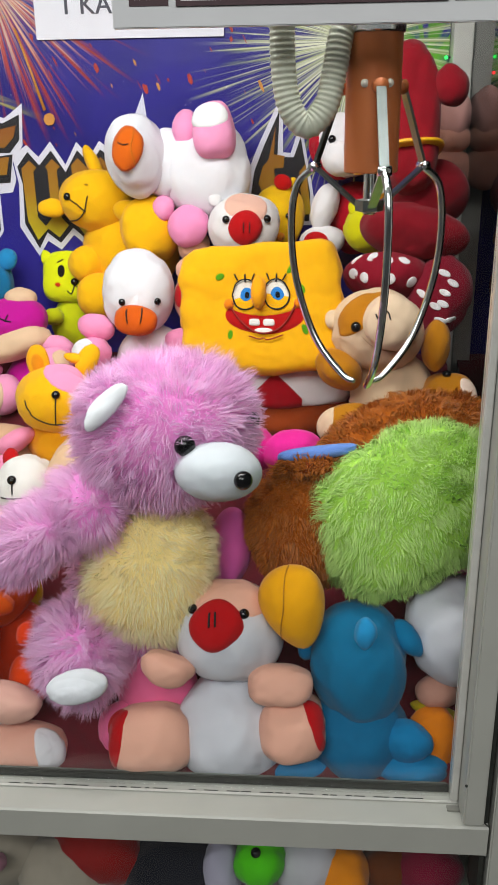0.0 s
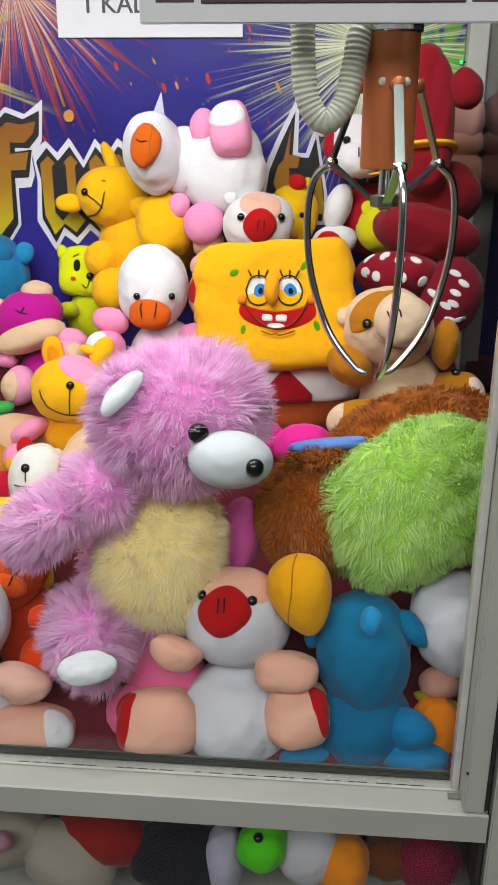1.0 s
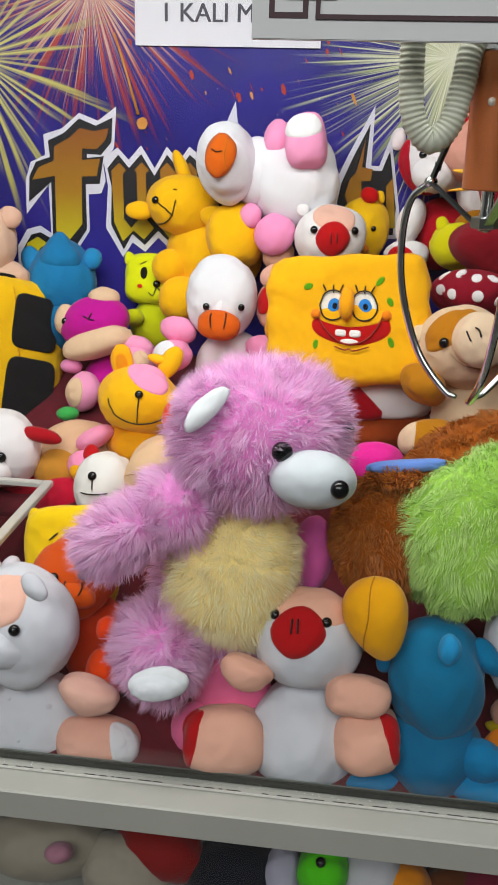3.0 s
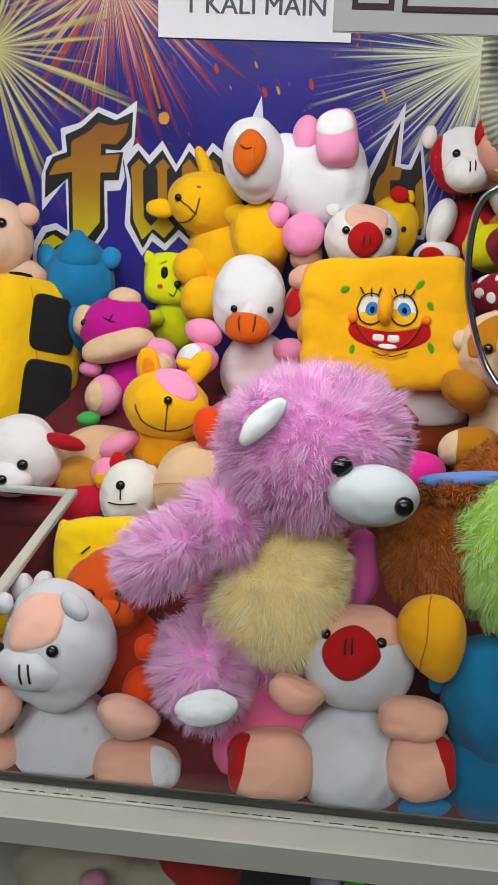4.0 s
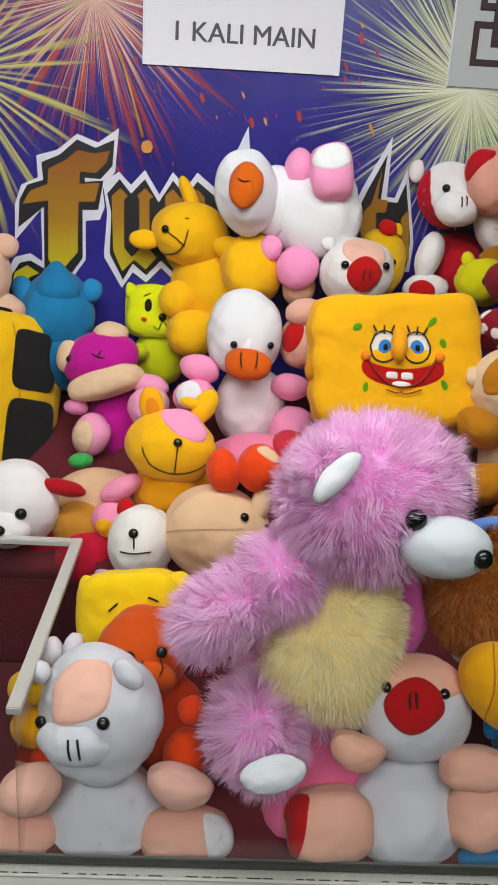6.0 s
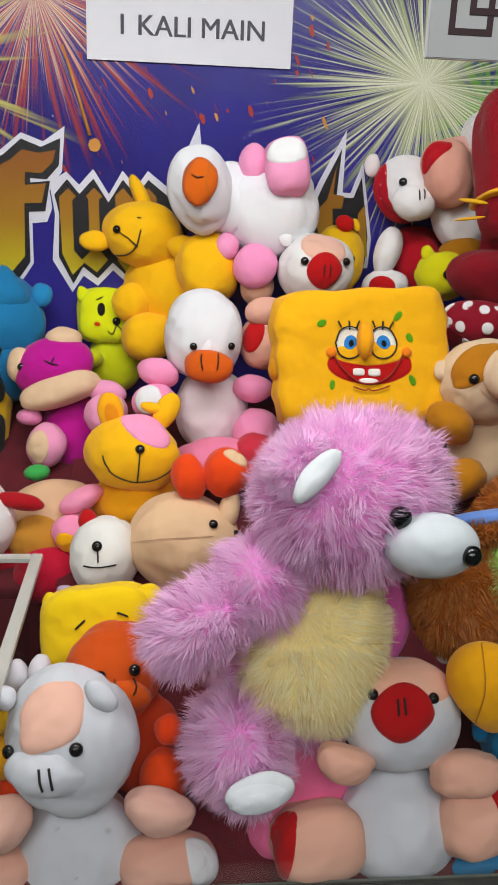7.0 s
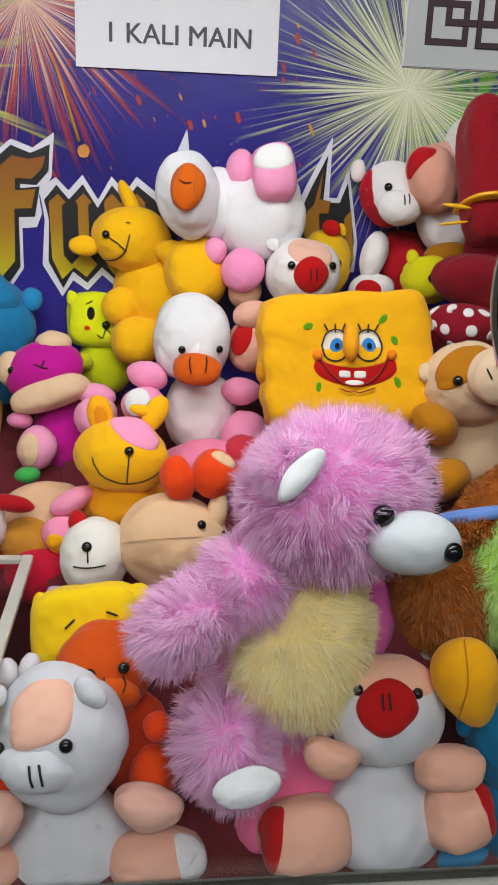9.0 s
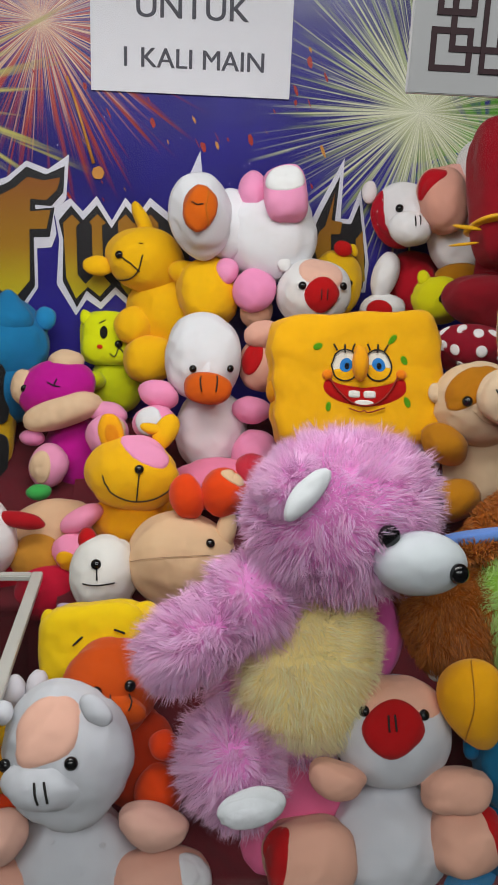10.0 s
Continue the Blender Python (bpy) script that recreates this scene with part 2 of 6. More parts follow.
    def stitch(self, us, width=0.0007, name="seam", material=None, lift=0.0011):
        """A line of thread sewn on the surface through the directions given."""
        run = spline(us, 6) if len(us) > 2 else [Vector(us[0]).lerp(Vector(us[1]), k / 4) for k in range(5)]
        pts = self.surf([v[:] for v in run], lift)
        return tube(name, [tuple(p) for p in pts], width, material or THREAD, self.ob, sides=6)

    def fur(self, material, count, length, width=0.0009, comb=(0, 0, -0.2), clump=0.35, keep=None, seed=1, knots=320, name="fur", soft=0.35):
        """Locks of long pile on the form, combed one way and drawn together into tufts."""
        rs = np.random.RandomState(seed)
        u = rs.normal(size=(count * 2, 3))
        u /= np.linalg.norm(u, axis=1)[:, None]
        if keep is not None:
            d = np.array(keep[:3])
            u = u[u @ (d / np.linalg.norm(d)) > keep[3]]
        u = u[:count]
        k = rs.normal(size=(knots, 3))
        k /= np.linalg.norm(k, axis=1)[:, None]
        near = np.argmax(u @ k.T, axis=1)
        p, n = self.surf(u, -0.0008), self.normal(u)
        jit = rs.normal(size=u.shape) * 0.22
        kj = (rs.normal(size=(knots, 3)) * 0.36)[near]
        L = length * (0.65 + 0.6 * rs.rand(len(u)))[:, None] * (0.75 + 0.5 * rs.rand(knots))[near][:, None]
        way = n + np.array(comb) + kj * 0.8 + jit
        way /= np.linalg.norm(way, axis=1)[:, None]
        tip0 = p + way * L
        kp, kn = self.surf(k), self.normal(k)
        kt = (kp + kn * length * 0.75 + np.array(comb) * length * 0.7)[near] + kj * length * 0.5
        tip = tip0 * (1 - clump) + kt * clump
        gap = tip - p
        gap *= (L / np.maximum(np.linalg.norm(gap, axis=1)[:, None], 1e-6)).clip(0.4, 1.3)
        tip = p + gap
        mid = p + n * L * 0.32 + gap * 0.30
        side = np.cross(n + rs.normal(size=u.shape) * 0.35, gap)
        side /= np.linalg.norm(side, axis=1)[:, None]
        side *= np.sign(np.sum(np.cross(side, gap) * n, axis=1))[:, None]
        w = width * (0.7 + 0.6 * rs.rand(len(u)))[:, None]
        N = len(u)
        verts = np.stack([p - side * w, p + side * w, mid - side * w * 0.8, mid + side * w * 0.8, tip], axis=1).reshape(-1, 3)
        i = np.arange(N)[:, None] * 5
        faces = np.concatenate([i + np.array([[0, 1, 3]]), i + np.array([[0, 3, 2]]), i + np.array([[2, 3, 4]])], axis=0)
        me = bpy.data.meshes.new(name)
        me.from_pydata((verts - self.c).tolist(), [], faces.tolist())
        me.materials.append(material)
        me.polygons.foreach_set("use_smooth", [True] * len(me.polygons))
        blade = np.cross(side, gap)
        blade /= np.maximum(np.linalg.norm(blade, axis=1)[:, None], 1e-9)
        nn = n * soft + blade * (1 - soft)
        nn /= np.linalg.norm(nn, axis=1)[:, None]
        me.normals_split_custom_set_from_vertices(np.repeat(nn, 5, axis=0).tolist())
        ob = new(name, me)
        ob.parent = self.ob
        return ob


B = Blob
FUR_PINK, FUR_CREAM = furry("ffcdee", 0.98, 1.22, 0.38), furry("fff0c8", 0.96, 1.14, 0.4)
FUR_BROWN, FUR_GREEN = furry("b8702e", 0.7, 1.3, 0.45), furry("c6e68a", 0.88, 1.08, 0.45)
SEAM_BEIGE, SEAM_YELLOW = smooth("beige_thread", "b08d70", 0.8), smooth("ochre_thread", "b87810", 0.8)

# ---------------------------------------------------------------- hall round the machine


def slab(name, lo, hi, material, label, category, bevel=0.0):
    return tagged(box_part(name, lo, hi, material, None, "", bevel), label, category, "", "structure")


WALL = smooth("grey_hall_wall", "b4b6b6", 0.8, 0, 3, 0.1, 0.1)
FLOOR = smooth("grey_floor_tile", "77736e", 0.35, 0, 4, 0.15, 0.05)
CEIL = smooth("hall_ceiling_white", "c8caca", 0.85, 0, 3, 0.05, 0.05)
slab("floor", (-3, -3, -0.1), (3, 1.5, 0.0), FLOOR, "grey tiled floor of the arcade hall", "floor")
slab("ceiling", (-3, -3, 2.95), (3, 1.5, 3.05), CEIL, "white ceiling of the arcade hall", "ceiling")
slab("wall_south", (-3, -3.1, 0), (3, -3, 2.95), WALL, "plain grey wall behind the walkway", "wall")
slab("wall_north", (-3, 1.4, 0), (3, 1.5, 2.95), WALL, "plain grey wall behind the machine", "wall")
slab("wall_west", (-3.1, -3, 0), (-3, 1.5, 2.95), WALL, "plain grey wall of the hall", "wall")
slab("wall_east", (3, -3, 0), (3.1, 1.5, 2.95), WALL, "plain grey wall of the hall", "wall")

# ---------------------------------------------------------------- cabinet of the claw machine
XL, XR, YB, ZT = -0.72, 0.215, 0.70, 2.02
cab = thing("claw_machine", "white aluminium claw machine cabinet with glass front", "arcade machine", (-0.25, 0.3, 0.0))
box_part("base_box", (XL - 0.03, 0.012, 0.0), (XR + 0.03, YB + 0.03, 0.72), ALU, cab)
box_part("back_board", (XL - 0.03, YB, 0.72), (XR + 0.03, YB + 0.02, ZT), ALU, cab)
box_part("top_panel", (XL - 0.03, -0.03, ZT), (XR + 0.03, YB + 0.02, ZT + 0.03), ALU, cab)
box_part("side_panel", (XL - 0.03, 0.012, 0.72), (XL - 0.012, YB, ZT), ALU, cab)
box_part("shelf", (XL, 0.012, 0.975), (XR, YB, 0.985), smooth("maroon_felt_shelf", "3a0d12", 0.95, 0, 80, 0.2, 0.3), cab, "maroon felt floor of the prize bay")

# front rail under the window: a stepped profile with a dark seal line
rail = thing("front_rail", "painted aluminium rail along the window's foot", "rail", (-0.25, -0.01, 0.97), "", "structure")
prof = [(-0.030, 0.9695), (-0.0303, 0.9985), (-0.0285, 1.0000), (-0.0030, 1.0010), (-0.0025, 1.0028), (-0.0010, 1.0028), (-0.0005, 1.0015),
        (0.0114, 1.0020), (0.0114, 0.9695)]


def extrude_x(name, prof, x0, x1, material, parent, mitre=0.0, label=""):
    n = len(prof)
    verts = [(x0, y, z) for y, z in prof] + [(x1, y, z) for y, z in prof]
    faces = [[i, (i + 1) % n, n + (i + 1) % n, n + i] for i in range(n)] + [list(range(n))[::-1], [n + i for i in range(n)]]
    return part(name, verts, faces, material, parent, label, flat=True, at=((x0 + x1) / 2, prof[0][0], prof[0][1]))


extrude_x("rail_body", prof, XL - 0.03, 0.1605, ALU, rail)
box_part("bright_bead", (XL, -0.0038, 1.0015), (0.137, -0.0016, 1.0034), ALU_EDGE, rail, "bright worn edge of the rail", 0.0006)
rs = random.Random(5)
x = XL
while x < 0.12:
    w = rs.uniform(0.002, 0.014)
    box_part("grime_mark", (x, -0.0004, 1.0012), (x + w, 0.0009, 1.0022), SEAL, rail, "dark grime in the joint", 0.0)
    x += w + rs.choice((0.002, 0.004, 0.008, 0.02))
box_part("glass_seal", (XL, 0.0086, 1.0022), (0.1312, 0.0122, 1.0100), SEAL, rail, "dark seal at the glass", 0.0008)
box_part("plastic_foot_strip", (XL, 0.0124, 0.9855), (0.1312, 0.0190, 1.0060), smooth("greenish_glass_edge", "5d665f", 0.3, 0, 40, 0.2, 0.1), rail, "grey green edge strip inside the glass", 0.001)

# corner post on the right with a mitred joint, and the neighbouring frame
post = thing("corner_post", "painted aluminium corner post of the window", "post", (0.145, -0.01, 0.97), "", "structure")
box_part("inner_bead", (0.1312, -0.0035, 1.0030), (0.1375, 0.0120, ZT), ALU_EDGE, post, "", 0.001)
box_part("post_body", (0.1380, -0.0295, 1.0015), (0.1560, 0.0120, ZT), ALU, post, "", 0.0015)
box_part("groove", (0.1562, -0.0240, 0.9000), (0.1604, 0.0120, ZT), SEAL, post, "dark gap between the frames", 0.0)
box_part("outer_post", (0.1630, -0.0310, 0.0), (0.2450, 0.0120, ZT), ALU, post, "", 0.0015)
box_part("latch_plate", (0.1270, -0.0135, 1.0012), (0.1400, -0.0070, 1.0030), smooth("grey_tape", "77776f", 0.7, 0, 60, 0.2, 0.1), post, "small grey tape on the joint", 0.0003)
tube("mitre_line", [(0.1385, -0.0040, 1.0045), (0.1602, -0.0300, 1.0018)], 0.0005, SEAL, post, sides=6)
tube("screw_mark", [(0.1379, -0.0290, 1.045), (0.1379, -0.0302, 1.045)], 0.0012, SEAL, post, sides=8)
back_post = thing("back_post", "white upright post in the back corner", "post", (0.2, 0.68, 0.985), "", "structure")
box_part("upright", (0.187, 0.655, 0.985), (0.213, 0.699, ZT), ALU_EDGE, back_post)
tagged(box_part("side_glass", (0.2135, 0.0125, 0.985), (0.2165, 0.655, ZT), SIDE_GLASS, None, "", 0.0), "smoked glass side wall of the machine", "side glass", "", "structure").visible_shadow = False
# added dark backing: stands in for the unlit room, so the glass mirrors
box_part("side_backing", (0.235, 0.0125, 0.72), (0.245, YB, ZT), smooth("dark_glass_backing", "15171a", 0.6, 0, 8, 0.3, 0.05), cab, "added dark panel standing in for the darkness beyond the side glass")

front = tagged(box_part("window_1", (XL, 0.0040, 1.0022), (0.1312, 0.0084, ZT), GLASS, None, "", 0.0), "clear front glass of the claw machine", "window", "", "structure")
front.visible_shadow = False
low = tagged(box_part("window_2", (XL, 0.0010, 0.74), (0.1600, 0.0050, 0.9690), GLASS, None, "", 0.0), "clear lower glass under the rail", "window", "", "structure")
low.visible_shadow = False
box_part("lower_bay_floor", (XL, 0.012, 0.7255), (XR, 0.45, 0.7355), ALU, cab)

# sloping bed under the heap
bed_mat = smooth("maroon_felt_bed", "5c0f1c", 0.95, 0, 60, 0.25, 0.3)
bed_prof = [(0.03, 0.9860), (0.05, 0.9990), (0.40, 1.1450), (0.66, 1.2350), (0.698, 1.2350), (0.698, 0.9860)]
bed = tagged(extrude_x("heap_bed", bed_prof, -0.40, 0.205, bed_mat, None), "maroon felt slope under the heap of toys", "display bed", "", "structure")
bed2 = tagged(extrude_x("heap_bed", [(0.345, 0.986), (0.345, 1.10), (0.66, 1.235), (0.698, 1.235), (0.698, 0.986)], -0.715, -0.402, bed_mat, None), "maroon felt step behind the prize chute", "display bed", "", "structure")

# prize chute: a clear box with a white angle rim
chute = thing("prize_chute", "clear acrylic prize chute with a white metal rim", "prize chute", (-0.56, 0.18, 0.985))
box_part("side_pane", (-0.4205, 0.020, 0.986), (-0.4185, 0.331, 1.148), ACRYLIC, chute).visible_shadow = False
box_part("back_pane", (-0.7150, 0.3295, 0.986), (-0.4210, 0.3315, 1.148), ACRYLIC, chute).visible_shadow = False
box_part("side_rim", (-0.4260, 0.020, 1.146), (-0.4140, 0.3370, 1.1535), ALU_EDGE, chute, "white metal rim", 0.001)
box_part("back_rim", (-0.7150, 0.3260, 1.1465), (-0.4265, 0.3370, 1.1532), ALU_EDGE, chute, "white metal rim", 0.001)
box_part("chute_floor", (-0.714, 0.020, 0.9855), (-0.4215, 0.328, 0.9885), smooth("dark_red_chute_lining", "4a0b14", 0.6, 0, 20, 0.25, 0.1), chute, "dark red chute lining")
box_part("chute_back_lining", (-0.714, 0.333, 0.9855), (-0.4215, 0.336, 1.10), smooth("dark_red_back_lining", "5a0d18", 0.6, 0, 20, 0.25, 0.1), chute, "dark red lining")

# ---------------------------------------------------------------- printed backdrop
YP = 0.686
from mathutils.geometry import tessellate_polygon

def vinyl():
    """Blue-violet print with soft fireworks: streaks fan out of four centres."""
    m, nodes, links, b = base("blue_violet_vinyl")
    n = noise_node(nodes, links, 5, 4)
    ramp = nodes.new("ShaderNodeValToRGB")
    e = ramp.color_ramp.elements
    e[0].position, e[1].position = 0.3, 0.75
    e[0].color, e[1].color = lin("1b1566"), lin("38309c")
    links.new(n, ramp.inputs[0])
    now = ramp.outputs[0]
    geo = nodes.new("ShaderNodeNewGeometry")
    split = nodes.new("ShaderNodeSeparateXYZ")
    links.new(geo.outputs["Position"], split.inputs[0])

    def calc(op, p, q=None, third=None, clamp=False):
        node = nodes.new("ShaderNodeMath")
        node.operation, node.use_clamp = op, clamp
        for i, v in enumerate((p, q, third)):
            if v is None:
                continue
            if isinstance(v, (int, float)):
                node.inputs[i].default_value = v
            else:
                links.new(v, node.inputs[i])
        return node.outputs[0]

    # centre x, z, reach, streaks, core share, threshold, inner and outer colour
    for cx, cz, reach, fine, core, cut, inner, outer in (
            (-0.45, 1.765, 0.25, 24.0, 0.10, 0.50, "c4524a", "7c1a22"), (-0.45, 1.765, 0.21, 40.0, 0.10, 0.55, "f6e2c0", "b8483a"),
            (-0.628, 1.665, 0.27, 13.0, 0.20, 0.52, "e2dc86", "8c8636"),
            (0.155, 1.640, 0.13, 5.0, 0.34, 0.42, "6cb432", "2a622a"),
            (0.060, 1.676, 0.20, 18.0, 0.36, 0.46, "c4cca0", "74864a"), (0.060, 1.676, 0.25, 40.0, 0.13, 0.51, "f0f2dc", "b4bc84")):
        dx, dz = calc("SUBTRACT", split.outputs[0], cx), calc("SUBTRACT", split.outputs[2], cz)
        far = calc("DIVIDE", calc("SQRT", calc("ADD", calc("MULTIPLY", dx, dx), calc("MULTIPLY", dz, dz))), reach)
        ang = calc("ARCTAN2", dz, dx)
        tex = nodes.new("ShaderNodeTexNoise")
        tex.noise_dimensions = "2D"
        tex.inputs["Scale"].default_value, tex.inputs["Detail"].default_value = 1.0, 3.0
        com = nodes.new("ShaderNodeCombineXYZ")
        links.new(calc("MULTIPLY", ang, fine), com.inputs[0])
        links.new(calc("MULTIPLY_ADD", far, 0.9, cx * 40), com.inputs[1])
        links.new(com.outputs[0], tex.inputs["Vector"])
        level = calc("SUBTRACT", tex.outputs[0], calc("MULTIPLY_ADD", far, 0.26, cut - 0.14))
        ray = calc("MULTIPLY", level, 5.5, clamp=True)
        heart = calc("MULTIPLY", calc("SUBTRACT", core, far), 5.0, clamp=True)
        mask = calc("MAXIMUM", ray, heart)
        mask = calc("MULTIPLY", mask, calc("MULTIPLY", calc("SUBTRACT", 1.0, far), 4.0, clamp=True))
        shade = nodes.new("ShaderNodeMix")
        shade.data_type = "RGBA"
        links.new(far, shade.inputs["Factor"])
        shade.inputs["A"].default_value, shade.inputs["B"].default_value = lin(inner), lin(outer)
        over = nodes.new("ShaderNodeMix")
        over.data_type = "RGBA"
        links.new(mask, over.inputs["Factor"])
        links.new(now, over.inputs["A"])
        links.new(shade.outputs["Result"], over.inputs["B"])
        now = over.outputs["Result"]
    links.new(now, b.inputs["Base Color"])
    b.inputs["Roughness"].default_value = 0.3
    wave = nodes.new("ShaderNodeBump")
    wave.inputs["Strength"].default_value, wave.inputs["Distance"].default_value = 0.25, 0.01
    links.new(noise_node(nodes, links, 9, 2), wave.inputs["Height"])
    links.new(wave.outputs[0], b.inputs["Normal"])
    return m


drop = thing("printed_backdrop", "glossy blue vinyl print with fireworks and gothic lettering", "backdrop", (-0.25, YP, 0.99), "", "structure")
box_part("vinyl_sheet", (XL, YP, 0.99), (0.186, YP + 0.004, ZT), vinyl(), drop, "", 0.0)


def flat_shape(name, pts, y, material, parent=drop, label=""):
    """A printed shape in the plane of the backdrop; pts are (x, z)."""
    v = [(x, y, z) for x, z in pts]
    fs = [list(q) for q in tessellate_polygon([[Vector((x, z, 0)) for x, z in pts]])]
    return part(name, v, fs, material, parent, label, flat=True, at=(pts[0][0], y, pts[0][1]))


def disc(name, cx, cz, r, seed, y, material, label=""):
    rs = random.Random(seed)
    pts = [(min(cx + math.cos(a / 36 * 6.2832) * r * rs.uniform(0.86, 1.1), 0.185), cz + math.sin(a / 36 * 6.2832) * r * rs.uniform(0.86, 1.1)) for a in range(36)]
    return flat_shape(name, pts, y, material, drop, label)


rs = random.Random(21)
SPARK = [smooth("print_spark_red", "a52a20", 0.4), smooth("print_spark_gold", "c98a3a", 0.4), smooth("print_spark_white", "d8d8e8", 0.4)]
for i in range(58):
    x0, z0 = rs.uniform(-0.46, -0.06), rs.uniform(1.53, 1.76)
    kind = rs.choice((0, 0, 0, 1, 2))
    r = rs.uniform(0.0022, 0.0075) if kind < 2 else rs.uniform(0.0008, 0.0016)
    a0 = rs.uniform(0, 3.14)
    pts = []
    for k in range(10):
        a = k / 10 * 6.2832
        ex, ez = math.cos(a) * r * rs.uniform(0.45, 0.7), math.sin(a) * r * rs.uniform(0.8, 1.5)
        pts.append((x0 + ex * math.cos(a0) - ez * math.sin(a0) * 0.5, z0 + ex * math.sin(a0) * 0.5 + ez * math.cos(a0 * 0.2)))
    flat_shape("spark", pts, YP - 0.0006 - 0.000008 * i, SPARK[kind])
tube("trail", [(-0.417, YP - 0.0005, 1.70), (-0.398, YP - 0.0005, 1.64), (-0.384, YP - 0.0005, 1.592)], [0.0015, 0.002, 0.0026], SPARK[1], drop, "golden spark trail", sides=6)
disc("trail_end", -0.378, 1.580, 0.0085, 12, YP - 0.0022, SPARK[1])


def gold_print():
    """Letter faces that run from brown at the head to yellow at the foot."""
    m, nodes, links, b = base("print_gold")
    geo, split, rng, ramp = nodes.new("ShaderNodeNewGeometry"), nodes.new("ShaderNodeSeparateXYZ"), nodes.new("ShaderNodeMapRange"), nodes.new("ShaderNodeValToRGB")
    links.new(geo.outputs["Position"], split.inputs[0])
    links.new(split.outputs[2], rng.inputs[0])
    rng.inputs[1].default_value, rng.inputs[2].default_value = 1.385, 1.575
    ramp.color_ramp.elements[0].color, ramp.color_ramp.elements[1].color = lin("d2c81e"), lin("8a4f1e")
    mid = ramp.color_ramp.elements.new(0.5)
    mid.color = lin("a5781e")
    links.new(rng.outputs[0], ramp.inputs[0])
    links.new(ramp.outputs[0], b.inputs["Base Color"])
    b.inputs["Roughness"].default_value = 0.35
    return m


PRINT_WHITE, PRINT_BLACK, PRINT_GOLD = smooth("print_white", "d9d9e6", 0.35, 0, 20, 0.04, 0.02), smooth("print_black", "121016", 0.5, 0, 20, 0.2, 0.02), gold_print()
flat_shape("letter_border", [(-0.5294, 1.5610), (-0.5003, 1.5700), (-0.4733, 1.5921), (-0.4448, 1.5821), (-0.4164, 1.6022), (-0.4214, 1.5450), (-0.4387, 1.5208), (-0.4357, 1.4973), (-0.4429, 1.4790), (-0.4627, 1.4768), (-0.4630, 1.4229), (-0.4840, 1.3924), (-0.5061, 1.3656), (-0.5811, 1.3525), (-0.5795, 1.3953), (-0.5633, 1.4214), (-0.5415, 1.4276), (-0.5246, 1.4173), (-0.5250, 1.4887), (-0.5625, 1.4441), (-0.5608, 1.4948), (-0.5514, 1.5210), (-0.5281, 1.5320)], YP - 0.00120, PRINT_WHITE)
flat_shape("letter_border", [(-0.4387, 1.5306), (-0.4160, 1.5453), (-0.3994, 1.5287), (-0.3803, 1.5497), (-0.3600, 1.5178), (-0.3415, 1.5489), (-0.3233, 1.5286), (-0.3077, 1.5498), (-0.2803, 1.5288), (-0.2569, 1.5493), (-0.2490, 1.3979), (-0.3338, 1.3970), (-0.3556, 1.4166), (-0.3764, 1.3945), (-0.3959, 1.4080), (-0.4115, 1.3849), (-0.4374, 1.4285), (-0.4324, 1.4896)], YP - 0.00122, PRINT_WHITE)
flat_shape("letter_border", [(-0.0958, 1.4638), (-0.0896, 1.5115), (-0.0740, 1.5469), (-0.0411, 1.6127), (-0.0412, 1.5314), (-0.0300, 1.5308), (-0.0156, 1.5725), (0.0039, 1.4693), (0.0019, 1.4290), (-0.0907, 1.4318)], YP - 0.00124, PRINT_WHITE)
flat_shape("letter_border", [(-0.2402, 1.6139), (-0.2544, 1.5816), (-0.2364, 1.5825)], YP - 0.00126, PRINT_WHITE)
flat_shape("letter_outline", [(-0.5226, 1.5524), (-0.4975, 1.5636), (-0.4734, 1.5845), (-0.4481, 1.5751), (-0.4224, 1.5869), (-0.4251, 1.5525), (-0.4416, 1.5343), (-0.4635, 1.5352), (-0.4631, 1.5294), (-0.4374, 1.5326), (-0.4450, 1.4929), (-0.4668, 1.4917), (-0.4673, 1.4247), (-0.4905, 1.3921), (-0.5060, 1.3742), (-0.5743, 1.3594), (-0.5709, 1.3916), (-0.5571, 1.4134), (-0.5418, 1.4176), (-0.5218, 1.4070), (-0.5206, 1.4929), (-0.5572, 1.4628), (-0.5542, 1.5011), (-0.5430, 1.5215), (-0.5206, 1.5292)], YP - 0.00188, PRINT_BLACK)
flat_shape("letter_outline", [(-0.4324, 1.5153), (-0.4151, 1.5357), (-0.3992, 1.5170), (-0.3801, 1.5374), (-0.3606, 1.5072), (-0.3411, 1.5374), (-0.3229, 1.5169), (-0.3072, 1.5383), (-0.2819, 1.5190), (-0.2563, 1.5378), (-0.2494, 1.4062), (-0.3341, 1.4075), (-0.3558, 1.4269), (-0.3766, 1.4050), (-0.3960, 1.4205), (-0.4099, 1.3968), (-0.4289, 1.4331), (-0.4265, 1.4899)], YP - 0.00190, PRINT_BLACK)
flat_shape("letter_outline", [(-0.0883, 1.4702), (-0.0826, 1.5060), (-0.0675, 1.5427), (-0.0461, 1.5878), (-0.0493, 1.5252), (-0.0257, 1.5245), (-0.0159, 1.5517), (-0.0014, 1.4730), (-0.0028, 1.4348), (-0.0851, 1.4382)], YP - 0.00192, PRINT_BLACK)
